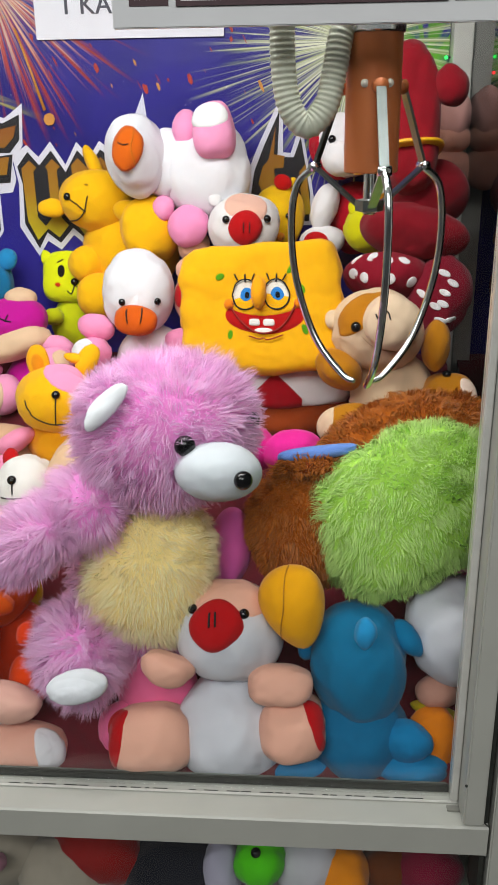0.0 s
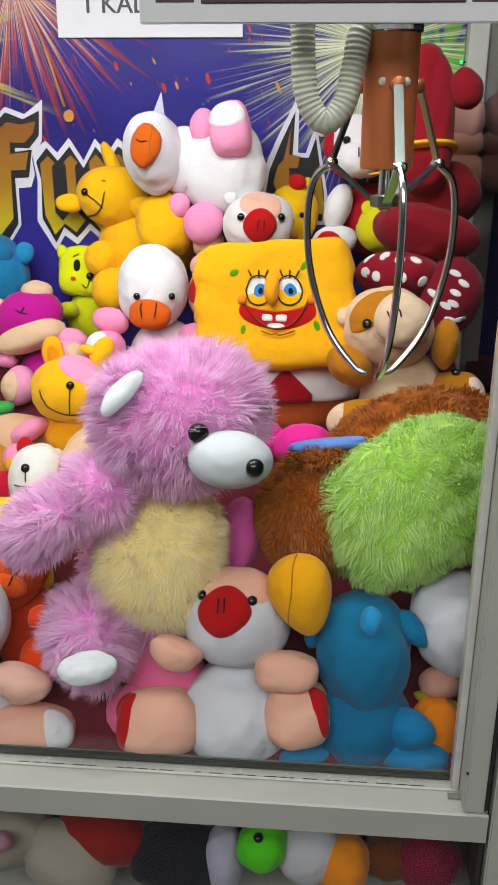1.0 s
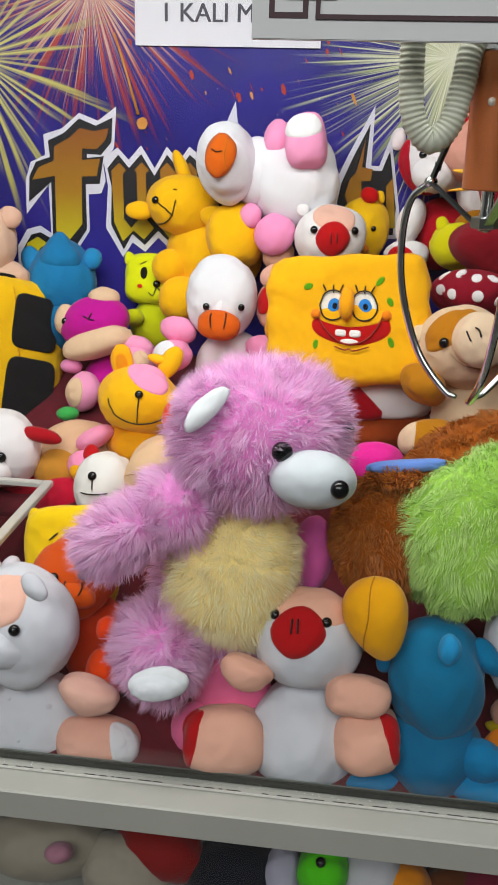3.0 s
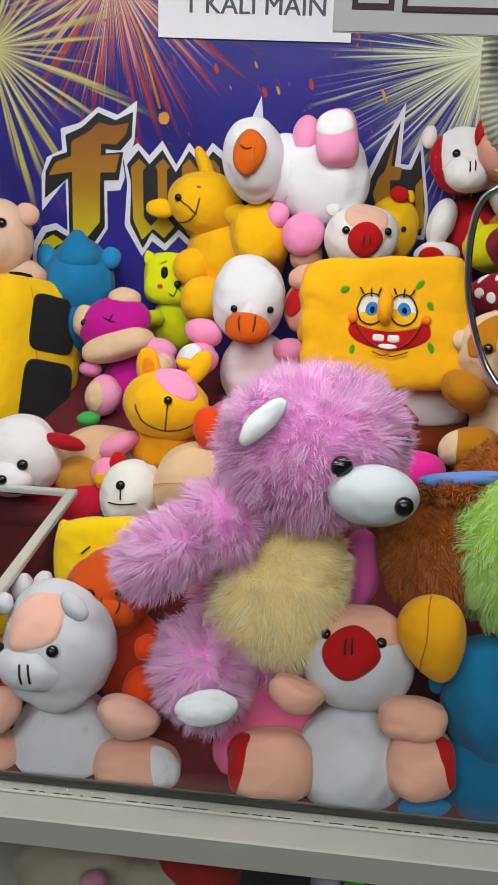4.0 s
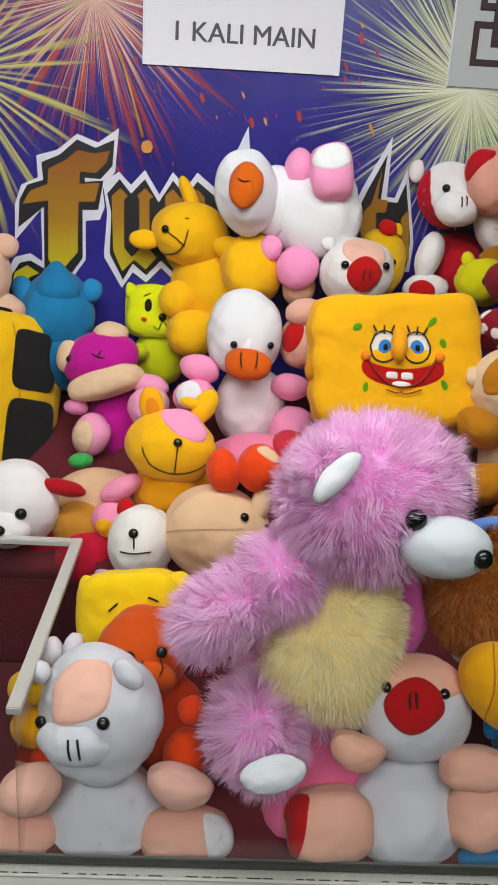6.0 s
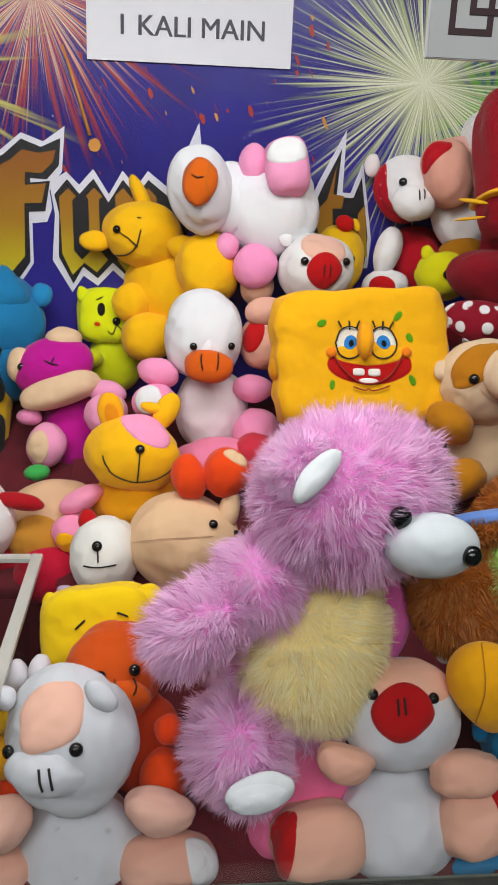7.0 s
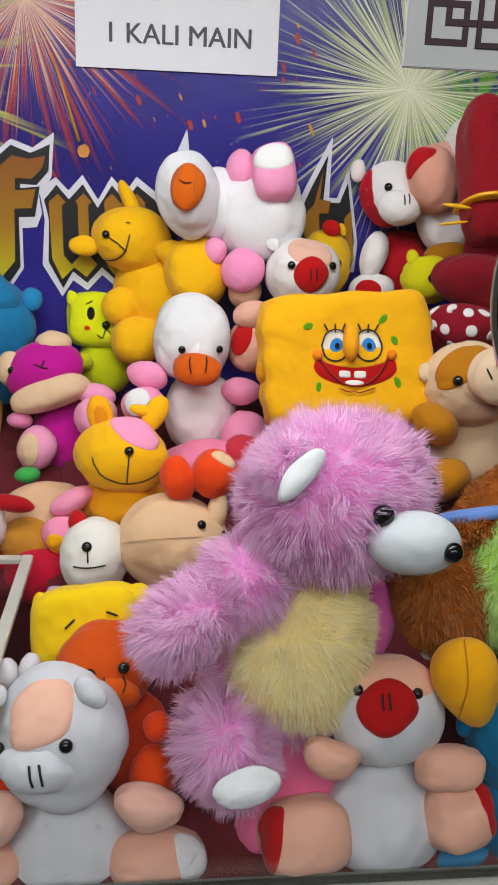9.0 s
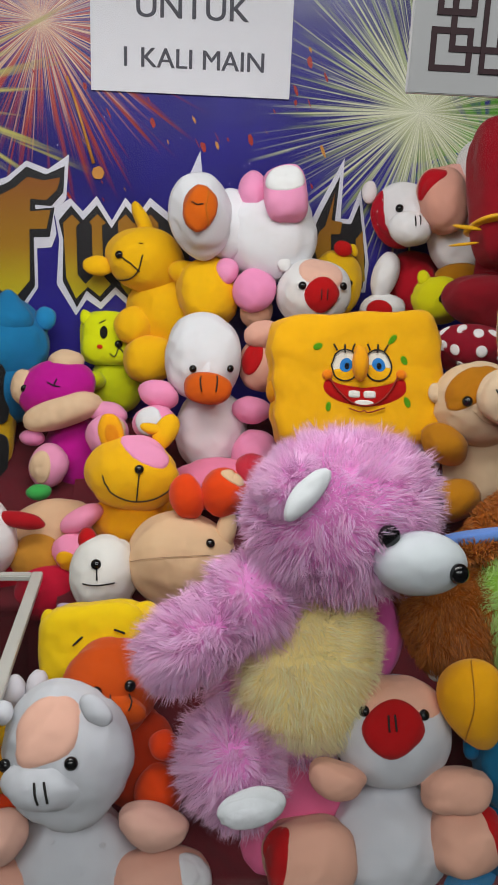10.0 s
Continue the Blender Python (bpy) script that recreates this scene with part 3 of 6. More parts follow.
flat_shape("letter_face", [(-0.5132, 1.5444), (-0.4881, 1.5579), (-0.4727, 1.5713), (-0.4510, 1.5674), (-0.4284, 1.5723), (-0.4333, 1.5560), (-0.4482, 1.5418), (-0.4697, 1.5427), (-0.4707, 1.5263), (-0.4428, 1.5292), (-0.4491, 1.5038), (-0.4721, 1.5026), (-0.4741, 1.4326), (-0.5003, 1.4020), (-0.5159, 1.4199), (-0.5141, 1.5020), (-0.5502, 1.4954), (-0.5391, 1.5138), (-0.5149, 1.5240)], YP - 0.00254, PRINT_GOLD)
flat_shape("letter_face", [(-0.5692, 1.3790), (-0.5640, 1.4004), (-0.5463, 1.4107), (-0.5293, 1.4003), (-0.5425, 1.3941), (-0.5538, 1.3799)], YP - 0.00256, PRINT_GOLD)
flat_shape("letter_face", [(-0.4262, 1.5128), (-0.4138, 1.5240), (-0.4033, 1.5136), (-0.4087, 1.5086), (-0.4081, 1.4424), (-0.3974, 1.4299), (-0.3865, 1.4416), (-0.3875, 1.5109), (-0.3909, 1.5146), (-0.3795, 1.5258), (-0.3682, 1.5146), (-0.3735, 1.5104), (-0.3722, 1.4424), (-0.3622, 1.4307), (-0.3776, 1.4133), (-0.3940, 1.4260), (-0.4108, 1.4093), (-0.4238, 1.4375)], YP - 0.00258, PRINT_GOLD)
flat_shape("letter_face", [(-0.3517, 1.5166), (-0.3408, 1.5266), (-0.3298, 1.5146), (-0.3209, 1.5210), (-0.3068, 1.5275), (-0.2961, 1.5164), (-0.2944, 1.4201), (-0.3070, 1.4194), (-0.3102, 1.5078), (-0.3198, 1.5112), (-0.3320, 1.5047), (-0.3298, 1.4345), (-0.3198, 1.4228), (-0.3342, 1.4116), (-0.3483, 1.4294)], YP - 0.00260, PRINT_GOLD)
flat_shape("letter_face", [(-0.0516, 1.5670), (-0.0541, 1.5288), (-0.0387, 1.5265), (-0.0408, 1.5101), (-0.0540, 1.5095), (-0.0491, 1.4504), (-0.0621, 1.4335), (-0.0731, 1.4810), (-0.0768, 1.4887), (-0.0704, 1.5125), (-0.0624, 1.5207)], YP - 0.00262, PRINT_GOLD)
flat_shape("letter_face", [(-0.0180, 1.5036), (-0.0087, 1.5157), (-0.0000, 1.4451), (-0.0122, 1.4444)], YP - 0.00264, PRINT_GOLD)

# ---------------------------------------------------------------- paper notice on the backdrop


def words(text, x, y, z, size, material, parent, name="lettering"):
    data = bpy.data.curves.new(name, "FONT")
    data.body, data.size, data.align_x, data.extrude = text, size, "CENTER", 0.0002
    data.materials.append(material)
    ob = new(name, data)
    ob.parent = parent
    ob.location = Vector((x, y, z)) - parent.location
    ob.rotation_euler = (radians(90), 0, 0)
    return ob


notice = thing("paper_notice", "white paper notice with grey printed words taped on the backdrop", "notice", (-0.254, 0.674, 1.684))
sheet = box_part("sheet", (-0.3855, 0.6822, 1.6842), (-0.1225, 0.6826, 1.868), PAPER, notice, "", 0.0)
words("UNTUK", -0.255, 0.6818, 1.7755, 0.043, INK, notice)
words("UNTUK", -0.2541, 0.68175, 1.7755, 0.043, INK, notice)
words("1 KALI MAIN", -0.253, 0.6818, 1.7155, 0.0345, INK, notice)
words("1 KALI MAIN", -0.2521, 0.68175, 1.7155, 0.0345, INK, notice)

# ---------------------------------------------------------------- sign board hung on the front glass
sign = thing("sign_board", "white sign board with a maroon fret border on the glass", "sign", (0.0, -0.001, 1.636))
box_part("board", (-0.132, -0.0030, 1.636), (0.131, 0.0036, 1.955), BOARD, sign, "", 0.0006)


def fret(x0, z0, x1, z1, w=0.0036, proud=0.0036):
    for lo, hi in (((x0, z0), (x1, z0 + w)), ((x0, z1 - w), (x1, z1)), ((x0, z0 + w), (x0 + w, z1 - w)), ((x1 - w, z0 + w), (x1, z1 - w))):
        box_part("fret_bar", (lo[0], -proud, lo[1]), (hi[0], -0.0029, hi[1]), MAROON, sign, "maroon printed line", 0.0)


fret(-0.1205, 1.6490, -0.0945, 1.6735)
fret(-0.1090, 1.6600, -0.0760, 1.6990, 0.0036, 0.0039)
fret(-0.1180, 1.6800, -0.0940, 1.7250, 0.0036, 0.0042)
fret(-0.0895, 1.6485, 0.0860, 1.9300, 0.0030, 0.0045)
fret(0.0900, 1.6485, 0.1200, 1.6735)
fret(-0.1205, 1.7300, -0.0945, 1.9300)
for k in range(3):
    box_part("text_bar", (-0.06, -0.0036, 1.72 + 0.05 * k), (0.08 - 0.02 * k, -0.0029, 1.742 + 0.05 * k), BLACK_INK, sign, "dark printed bar", 0.0)

# small indicator lights on the back post
for x, z, c in ((0.181, 1.652, "24d046"), (0.181, 1.632, "e23030")):
    m, nodes, links, b = base("indicator_" + c)
    b.inputs["Base Color"].default_value = lin(c)
    b.inputs["Emission Color"].default_value, b.inputs["Emission Strength"].default_value = lin(c), 4.0
    led = thing("indicator_light", "tiny glowing indicator light on the back post", "indicator light", (x, 0.68, z))
    v, f = ICO[2]
    part("lens", np.array((x, 0.676, z)) + v * 0.0024, f, m, led, at=(x, 0.676, z))
    tube("stem", [(x, 0.678, z), (x + 0.007, 0.678, z)], 0.0012, SEAL, led, sides=6)

# ---------------------------------------------------------------- the heap of plush toys

toy = thing("plush_bear", 'large pink long-haired bear with a cream belly', "plush toy", (-0.167, 0.084, 1.057))
b0 = B(toy, "body", P("ffa8e0"), (-0.1690, 0.134, 1.1440), (69.2, -10.2, 7.5), (0.0640, 0.0800, 0.0560), nap=0)
b0.fur(FUR_PINK, 11000, 0.017, width=0.00034, clump=0.34, seed=11)
b2 = B(toy, "belly", P("ffe4aa"), (-0.1510, 0.110, 1.1720), (68.7, 16, -2.5), (0.0570, 0.0670, 0.0400), sq=2.7, label='cream furry belly', nap=0)
b2.fur(FUR_CREAM, 18000, 0.012, width=0.00028, clump=0.3, seed=12, comb=(0.1, 0, -0.5), knots=520)
b4 = B(toy, "head", P("ffa8e0"), (-0.1295, 0.108, 1.3165), (69.5, -2.7, 4.6), (0.0775, 0.0650, 0.0530), nap=0)
b4.fur(FUR_PINK, 25000, 0.0165, width=0.00034, clump=0.34, seed=13, comb=(0.05, -0.1, -0.1), knots=1100)
b6 = B(toy, "muzzle", P("d9dfe3"), (-0.0761, 0.052, 1.2972), (69.5, 1.1, 3.2), (0.0377, 0.0256, 0.031), lump=0.01, label='smooth white muzzle')
b6.bead((0.547, -0.213, 0.81), 0.0081, "nose", flat=0.9)
b4.bead((0.253, -0.242, 0.937), 0.0092, sink=-0.5)
b4.bead((0.986, 0.032, 0.161), 0.0077, sink=-0.3)
b10 = B(toy, "ear", P("e6e9ec"), (-0.1704, 0.050, 1.355), (59.9, -42.7, 26.2), (0.0262, 0.0098, 0.0064), label='smooth white inner ear', egg=0.2)
b11 = B(toy, "ear", P("ffa8e0"), (-0.1792, 0.075, 1.3518), (59.9, -45.7, 26.2), (0.0218, 0.0136, 0.0103), nap=0)
b11.fur(FUR_PINK, 4000, 0.013, width=0.00034, clump=0.3, seed=14, knots=60)
b13 = B(toy, "ear", P("e6e9ec"), (-0.0992, 0.15, 1.3625), (68.7, 16, -2.5), (0.0089, 0.0128, 0.0053), level=3)
b14 = B(toy, "arm", P("ffa8e0"), (-0.2500, 0.075, 1.2190), (66.7, -32.8, 17), (0.0445, 0.0245, 0.0300), nap=0)
b14.fur(FUR_PINK, 11000, 0.018, width=0.00034, clump=0.34, seed=15, comb=(-0.35, -0.1, -0.3), knots=360)
b16 = B(toy, "leg", P("ffa8e0"), (-0.2172, 0.07, 1.100), (68.9, -13.9, 8.9), (0.0375, 0.0450, 0.0370), nap=0)
b16.fur(FUR_PINK, 12000, 0.0175, width=0.00034, clump=0.34, seed=16, comb=(-0.15, -0.1, -0.2), knots=380)
b18 = B(toy, "foot", P("dfe3e6"), (-0.2045, 0.012, 1.102), (69.2, -10.2, 7.5), (0.027, 0.0156, 0.0103), label='smooth white sole')
b19 = B(toy, "shoulder", P("ffa8e0"), (-0.2045, 0.095, 1.243), (69.5, -2.7, 4.6), (0.0345, 0.0350, 0.0276), nap=0)
b19.fur(FUR_PINK, 6000, 0.017, width=0.00034, clump=0.34, seed=17, knots=120)

toy = thing("plush_piglet", 'white plush piglet with a red snout and peach limbs', "plush toy", (-0.082, 0.067, 0.966))
b0 = B(toy, "body", P("d8dae0"), (-0.0734, 0.072, 1.0187), (69.5, -2.7, 4.6), (0.0587, 0.0587, 0.044), egg=0.12)
b1 = B(toy, "head", P("d8dae0"), (-0.0732, 0.092, 1.1154), (69.5, 2, 2.9), (0.0535, 0.0504, 0.0493))
b1.cap("forehead", P("ecbba6"), (0.004, 0.834, 0.552), (0.931, -0.03, 0.038), (0.104, 0.4, -0.605), rise=0.0008, sq=2.5)
b1.cap("snout", P("b3122b"), (-0.257, 0.257, 0.932), (0.552, 0.008, 0.15), (0.065, 0.54, -0.131), rise=0.005, label='red felt snout', sq=1.7)
b1.stitch([(-0.305, 0.434, 0.847), (-0.308, 0.212, 0.927)], 0.0009, lift=0.0068)
b1.stitch([(-0.217, 0.447, 0.868), (-0.212, 0.228, 0.95)], 0.0009, lift=0.0068)
b1.bead((-0.628, 0.474, 0.618), 0.0049)
b1.bead((0.232, 0.449, 0.863), 0.0049)
b8 = B(toy, "ear", P("d8dae0"), (-0.1173, 0.1, 1.1412), (68, -21.4, 12), (0.0082, 0.0067, 0.0045), level=3)
b9 = B(toy, "arm", P("eab9a5"), (-0.13, 0.05, 1.0965), (68.4, 17.9, -3.3), (0.0248, 0.0163, 0.0161), sq=2.4, egg=-0.2)
b10 = B(toy, "arm", P("eab9a5"), (-0.0234, 0.05, 1.0832), (69.5, 0.1, 3.6), (0.0296, 0.0188, 0.0189), sq=3)
b11 = B(toy, "leg", P("eab9a5"), (-0.1474, 0.052, 1.018), (69.5, -2.7, 4.6), (0.0391, 0.0329, 0.0323), sq=3)
b11.cap("sole", P("b3122b"), (-0.838, 0.175, 0.516), (0.262, 0.129, 0.381), (0.158, 1.039, -0.097), rise=0.001, label='red sole')
b13 = B(toy, "leg", P("eab9a5"), (-0.0107, 0.052, 1.0332), (69.5, -2.7, 4.6), (0.0324, 0.0314, 0.0287), sq=2.8)
b13.cap("sole", P("b3122b"), (0.69, 0.274, 0.67), (0.283, -0.059, -0.267), (-0.248, 1.001, -0.153), rise=0.001, label='red sole')

toy = thing("plush_calf", 'white plush calf with a peach forehead and peach limbs', "plush toy", (-0.359, 0.06, 0.937))
b0 = B(toy, "body", P("d8dae0"), (-0.3504, 0.078, 0.9919), (69.5, -2.7, 4.6), (0.061, 0.0572, 0.0443), egg=0.12)
b1 = B(toy, "head", P("d8dae0"), (-0.3586, 0.08, 1.1058), (69.3, -8.3, 6.8), (0.0572, 0.0608, 0.0501), egg=0.1)
b1.cap("forehead", P("f0c2b0"), (-0.197, 0.59, 0.783), (0.67, 0.067, 0.119), (0.114, 0.491, -0.341), rise=0.0008, sq=3.6, taper=0.06)
b3 = B(toy, "muzzle", P("d8dae0"), (-0.3695, 0.046, 1.1023), (69.5, 1.1, 3.2), (0.035, 0.022, 0.02))
b3.stitch([(-0.264, 0.303, 0.916), (-0.181, -0.459, 0.87)], 0.0011)
b3.stitch([(-0.052, 0.333, 0.942), (0.033, -0.426, 0.904)], 0.0011)
b1.bead((0.131, 0.071, 0.989), 0.0057, sink=0)
b1.bead((-0.837, 0.129, 0.532), 0.0057, sink=0)
b8 = B(toy, "ear", P("d8dae0"), (-0.4116, 0.085, 1.1433), (69.5, -2.7, 4.6), (0.0093, 0.0103, 0.0078), level=3)
b9 = B(toy, "ear", P("d8dae0"), (-0.3303, 0.045, 1.1721), (61.3, 43.4, -17), (0.0164, 0.0097, 0.0063), level=3)
b10 = B(toy, "arm", P("efc2b2"), (-0.2853, 0.05, 1.0533), (68.7, 16, -2.5), (0.0307, 0.0194, 0.0195), egg=-0.15)
b11 = B(toy, "arm", P("efc2b2"), (-0.4166, 0.05, 1.0446), (68, -21.4, 12), (0.0311, 0.0218, 0.0208))
b12 = B(toy, "leg", P("e8b6a4"), (-0.2766, 0.055, 0.9964), (69.5, 0.1, 3.6), (0.0421, 0.0242, 0.0287), sq=2.6)
b12.cap("sole", P("e6e6e9"), (0.712, 0.142, 0.688), (0.316, -0.008, -0.326), (-0.151, 1.279, -0.108), rise=0.001)
b14 = B(toy, "leg", P("e8b6a4"), (-0.4287, 0.055, 0.9881), (69.4, -5.5, 5.7), (0.0401, 0.0235, 0.0276), sq=2.6)
b0.cap("stain", P("c9cacf"), (-0.316, 0.56, 0.766), (0.041, 0.019, 0.003), (-0.005, 0.025, -0.021), rise=0.0002)
b0.cap("stain", P("c9cacf"), (0.379, 0.438, 0.815), (0.046, 0.009, -0.026), (-0.018, 0.034, -0.01), rise=0.0002)
b0.cap("stain", P("c9cacf"), (0.086, 0.132, 0.988), (0.033, 0.013, -0.005), (-0.009, 0.025, -0.003), rise=0.0002)
b0.cap("stain", P("c9cacf"), (0.539, 0.046, 0.841), (0.034, 0.018, -0.023), (-0.008, 0.032, 0.004), rise=0.0002)
b0.cap("stain", P("c9cacf"), (-0.081, -0.085, 0.993), (0.033, 0.013, 0.004), (-0.009, 0.025, 0.001), rise=0.0002)
b0.cap("stain", P("c9cacf"), (0.235, 0.64, 0.732), (0.025, 0.002, -0.01), (-0.01, 0.014, -0.009), rise=0.0002)

toy = thing("plush_duckling", 'burnt orange plush duckling with stitched beak', "plush toy", (-0.319, 0.117, 1.007))
b0 = B(toy, "head", P("c95a1c"), (-0.3257, 0.148, 1.1273), (72.7, -2, -4.5), (0.0465, 0.0455, 0.0391))
b0.bead((-0.136, 0.119, 0.984), 0.0053)
b0.bead((0.471, 0.21, 0.857), 0.0053)
b3 = B(toy, "beak", P("cf5f1c"), (-0.3173, 0.112, 1.1275), (72.6, 5.6, -6.9), (0.0264, 0.0132, 0.0131))
b3.stitch([(-0.271, 0.889, 0.37), (-0.037, 0.069, 0.997)])
b3.stitch([(0.304, 0.952, 0.039), (0.405, 0.235, 0.884)])
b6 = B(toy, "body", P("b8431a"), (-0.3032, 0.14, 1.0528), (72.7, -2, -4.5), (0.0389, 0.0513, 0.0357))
b7 = B(toy, "wing", P("e0521d"), (-0.2755, 0.1, 1.0979), (72.7, -2, -4.5), (0.0132, 0.0137, 0.0135), level=3)
b8 = B(toy, "leg", P("e4582a"), (-0.28, 0.1, 1.0462), (72.7, -2, -4.5), (0.0217, 0.0285, 0.0199))
b9 = B(toy, "leg", P("e0521d"), (-0.4099, 0.1, 1.0407), (72.7, -2, -4.5), (0.0153, 0.0153, 0.0153), level=3)

toy = thing("plush_cat", 'yellow plush cat with pointed corners and stitched brows', "plush toy", (-0.34, 0.206, 1.039))
b0 = B(toy, "head", P("f2cf1e"), (-0.3426, 0.205, 1.1367), (72.6, -6.8, -3), (0.055, 0.0438, 0.0295), sq=3.6)
b0.stitch([(-0.295, 0.172, 0.94), (-0.133, 0.329, 0.935)], 0.001)
b0.stitch([(0.334, 0.377, 0.864), (0.476, 0.287, 0.832)], 0.001)
b3 = B(toy, "ear", P("f2cf1e"), (-0.3862, 0.205, 1.1635), (69.8, -30.5, 5.5), (0.0111, 0.0122, 0.007), egg=0.3, level=3)
b4 = B(toy, "ear", P("f2cf1e"), (-0.2953, 0.205, 1.1728), (70.6, 26.5, -14), (0.0145, 0.0123, 0.008), egg=0.3, level=3)
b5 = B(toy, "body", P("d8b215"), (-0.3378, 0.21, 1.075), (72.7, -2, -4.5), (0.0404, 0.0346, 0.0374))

toy = thing("plush_cub", 'small white plush bear with a red cap', "plush toy", (-0.36, 0.335, 1.07))
b0 = B(toy, "head", P("eceae6"), (-0.3461, 0.335, 1.152), (72.7, 2.7, -6), (0.0383, 0.046, 0.0378))
b0.bead((-0.103, 0.302, 0.948), 0.0057, "nose")
b0.stitch([(-0.078, 0.252, 0.965), (-0.027, -0.036, 0.999)], 0.0009)
b0.stitch([(-0.418, -0.159, 0.894), (-0.017, -0.144, 0.989), (0.416, -0.07, 0.907)], 0.0009)
b4 = B(toy, "ear", P("b3122b"), (-0.366, 0.345, 1.1892), (72.7, -2, -4.5), (0.0108, 0.0127, 0.0094), label='red felt cap edge', level=3)
b5 = B(toy, "body", P("e7dfcf"), (-0.3411, 0.34, 1.1007), (72.7, -2, -4.5), (0.0339, 0.0261, 0.0297))
b6 = B(toy, "paw", P("cbb7d4"), (-0.3852, 0.32, 1.112), (71.9, 17, -10.6), (0.014, 0.0089, 0.0111), level=3)

toy = thing("plush_bunny", 'peach plush head with orange paws lying on its side', "plush toy", (-0.236, 0.339, 1.111))
b0 = B(toy, "head", P("e3c2a1"), (-0.2622, 0.335, 1.1673), (72.7, -2, -4.5), (0.0628, 0.0544, 0.0497))
b0.bead((0.577, 0.441, 0.688), 0.0051)
b0.bead((0.9, 0.221, 0.375), 0.0032)
b0.stitch([(-0.873, 0.039, 0.486), (-0.195, 0.191, 0.962), (0.579, 0.214, 0.787)], 0.0004, material=SEAM_BEIGE)
b4 = B(toy, "paw", P("e2562e"), (-0.2551, 0.345, 1.2402), (72.4, -11.6, -1.4), (0.0184, 0.0253, 0.0194), level=3)
b5 = B(toy, "paw", P("e2562e"), (-0.2153, 0.345, 1.2459), (72.3, 12.3, -9), (0.0266, 0.0279, 0.0245), level=3)
b5.cap("sole", P("e3c2a1"), (0.247, 0.792, 0.558), (0.681, -0.2, -0.017), (0.045, 0.209, -0.317), rise=0.001)
b7 = B(toy, "ear", P("e3c2a1"), (-0.2124, 0.33, 1.2043), (72.3, 12.3, -9), (0.0114, 0.0253, 0.0102), level=3)

toy = thing("plush_fox", 'yellow plush fox with pink forehead and stitched smile', "plush toy", (-0.331, 0.411, 1.13))
b0 = B(toy, "head", P("fbbd2a"), (-0.3174, 0.405, 1.2451), (72.7, -2, -4.5), (0.0532, 0.0426, 0.0405))
b0.cap("forehead", P("f2a4c6"), (0.343, 0.757, 0.557), (0.609, -0.205, -0.097), (-0.242, 0.5, -0.531), rise=0.001, sq=2.6)
b0.bead((0.218, 0.159, 0.963), 0.0053, "nose")
b0.stitch([(0.219, 0.069, 0.973), (0.192, -0.295, 0.936), (0.136, -0.687, 0.714)], 0.0008)
b0.stitch([(-0.542, 0.003, 0.84), (-0.411, -0.376, 0.831), (-0.137, -0.607, 0.783), (0.16, -0.688, 0.708), (0.577, -0.572, 0.583), (0.92, -0.124, 0.371)], 0.0008)
b5 = B(toy, "ear", P("fbb026"), (-0.3441, 0.42, 1.2900), (72, -16.3, 0.1), (0.0155, 0.0250, 0.0082), level=3)
b5.cap("ear_lining", P("d98c1a"), (0.146, -0.099, 0.984), (0.636, 0.009, -0.093), (0.01, 0.661, 0.065), rise=0.0006)
b7 = B(toy, "ear", P("fbbd2a"), (-0.2808, 0.42, 1.2930), (71.3, 21.8, -12.2), (0.0140, 0.0240, 0.008), level=3)
b8 = B(toy, "ear", P("fbbd2a"), (-0.2948, 0.42, 1.2964), (72.3, 12.3, -9), (0.016, 0.0067, 0.0052), level=3)
b9 = B(toy, "body", P("f2b024"), (-0.318, 0.425, 1.1815), (72.7, -2, -4.5), (0.0497, 0.038, 0.0434))
b10 = B(toy, "arm", P("f0a0bd"), (-0.3771, 0.4, 1.1917), (70.2, -28.6, 4.7), (0.0281, 0.0141, 0.0159), level=3)
b11 = B(toy, "leg", P("f09cbc"), (-0.3843, 0.385, 1.1547), (71.9, 17, -10.6), (0.028, 0.024, 0.0207), level=3)
b11.cap("sole", P("eeb01c"), (-0.08, -0.45, 0.889), (0.635, -0.127, -0.007), (0.078, 0.544, 0.282), rise=0.001)

toy = thing("plush_frog", 'magenta plush frog with a beige muzzle and eyes', "plush toy", (-0.415, 0.558, 1.167))
b0 = B(toy, "body", P("b3268c"), (-0.4027, 0.575, 1.2128), (72.6, 7.5, -7.5), (0.0479, 0.051, 0.0395))
b1 = B(toy, "head", P("b6308f"), (-0.4278, 0.575, 1.3031), (72.1, -15.4, -0.2), (0.0542, 0.0392, 0.0369))
b2 = B(toy, "muzzle", P("e0c3a6"), (-0.4145, 0.55, 1.2806), (71.8, -18.2, 0.8), (0.0535, 0.0201, 0.0229), sq=2.5)
b1.stitch([(-0.027, 0.226, 0.974), (0.113, 0.061, 0.992), (0.261, -0.027, 0.965)], 0.0009)
b1.stitch([(0.113, 0.061, 0.992), (0.227, 0.275, 0.934)], 0.0009)
b5 = B(toy, "eye_bulge", P("e0c3a6"), (-0.4147, 0.585, 1.3381), (72.7, 2.7, -6), (0.0249, 0.0181, 0.0191), level=3)
b5.bead((0.051, -0.797, 0.602), 0.0053)
b7 = B(toy, "eye_bulge", P("e0c3a6"), (-0.4692, 0.575, 1.3071), (72.7, 2.7, -6), (0.0165, 0.024, 0.0179), level=3)
b7.bead((0.354, -0.144, 0.924), 0.0053)
b9 = B(toy, "leg", P("eaa3c4"), (-0.4337, 0.53, 1.2119), (72.6, 7.5, -7.5), (0.0267, 0.0297, 0.0254), level=3)
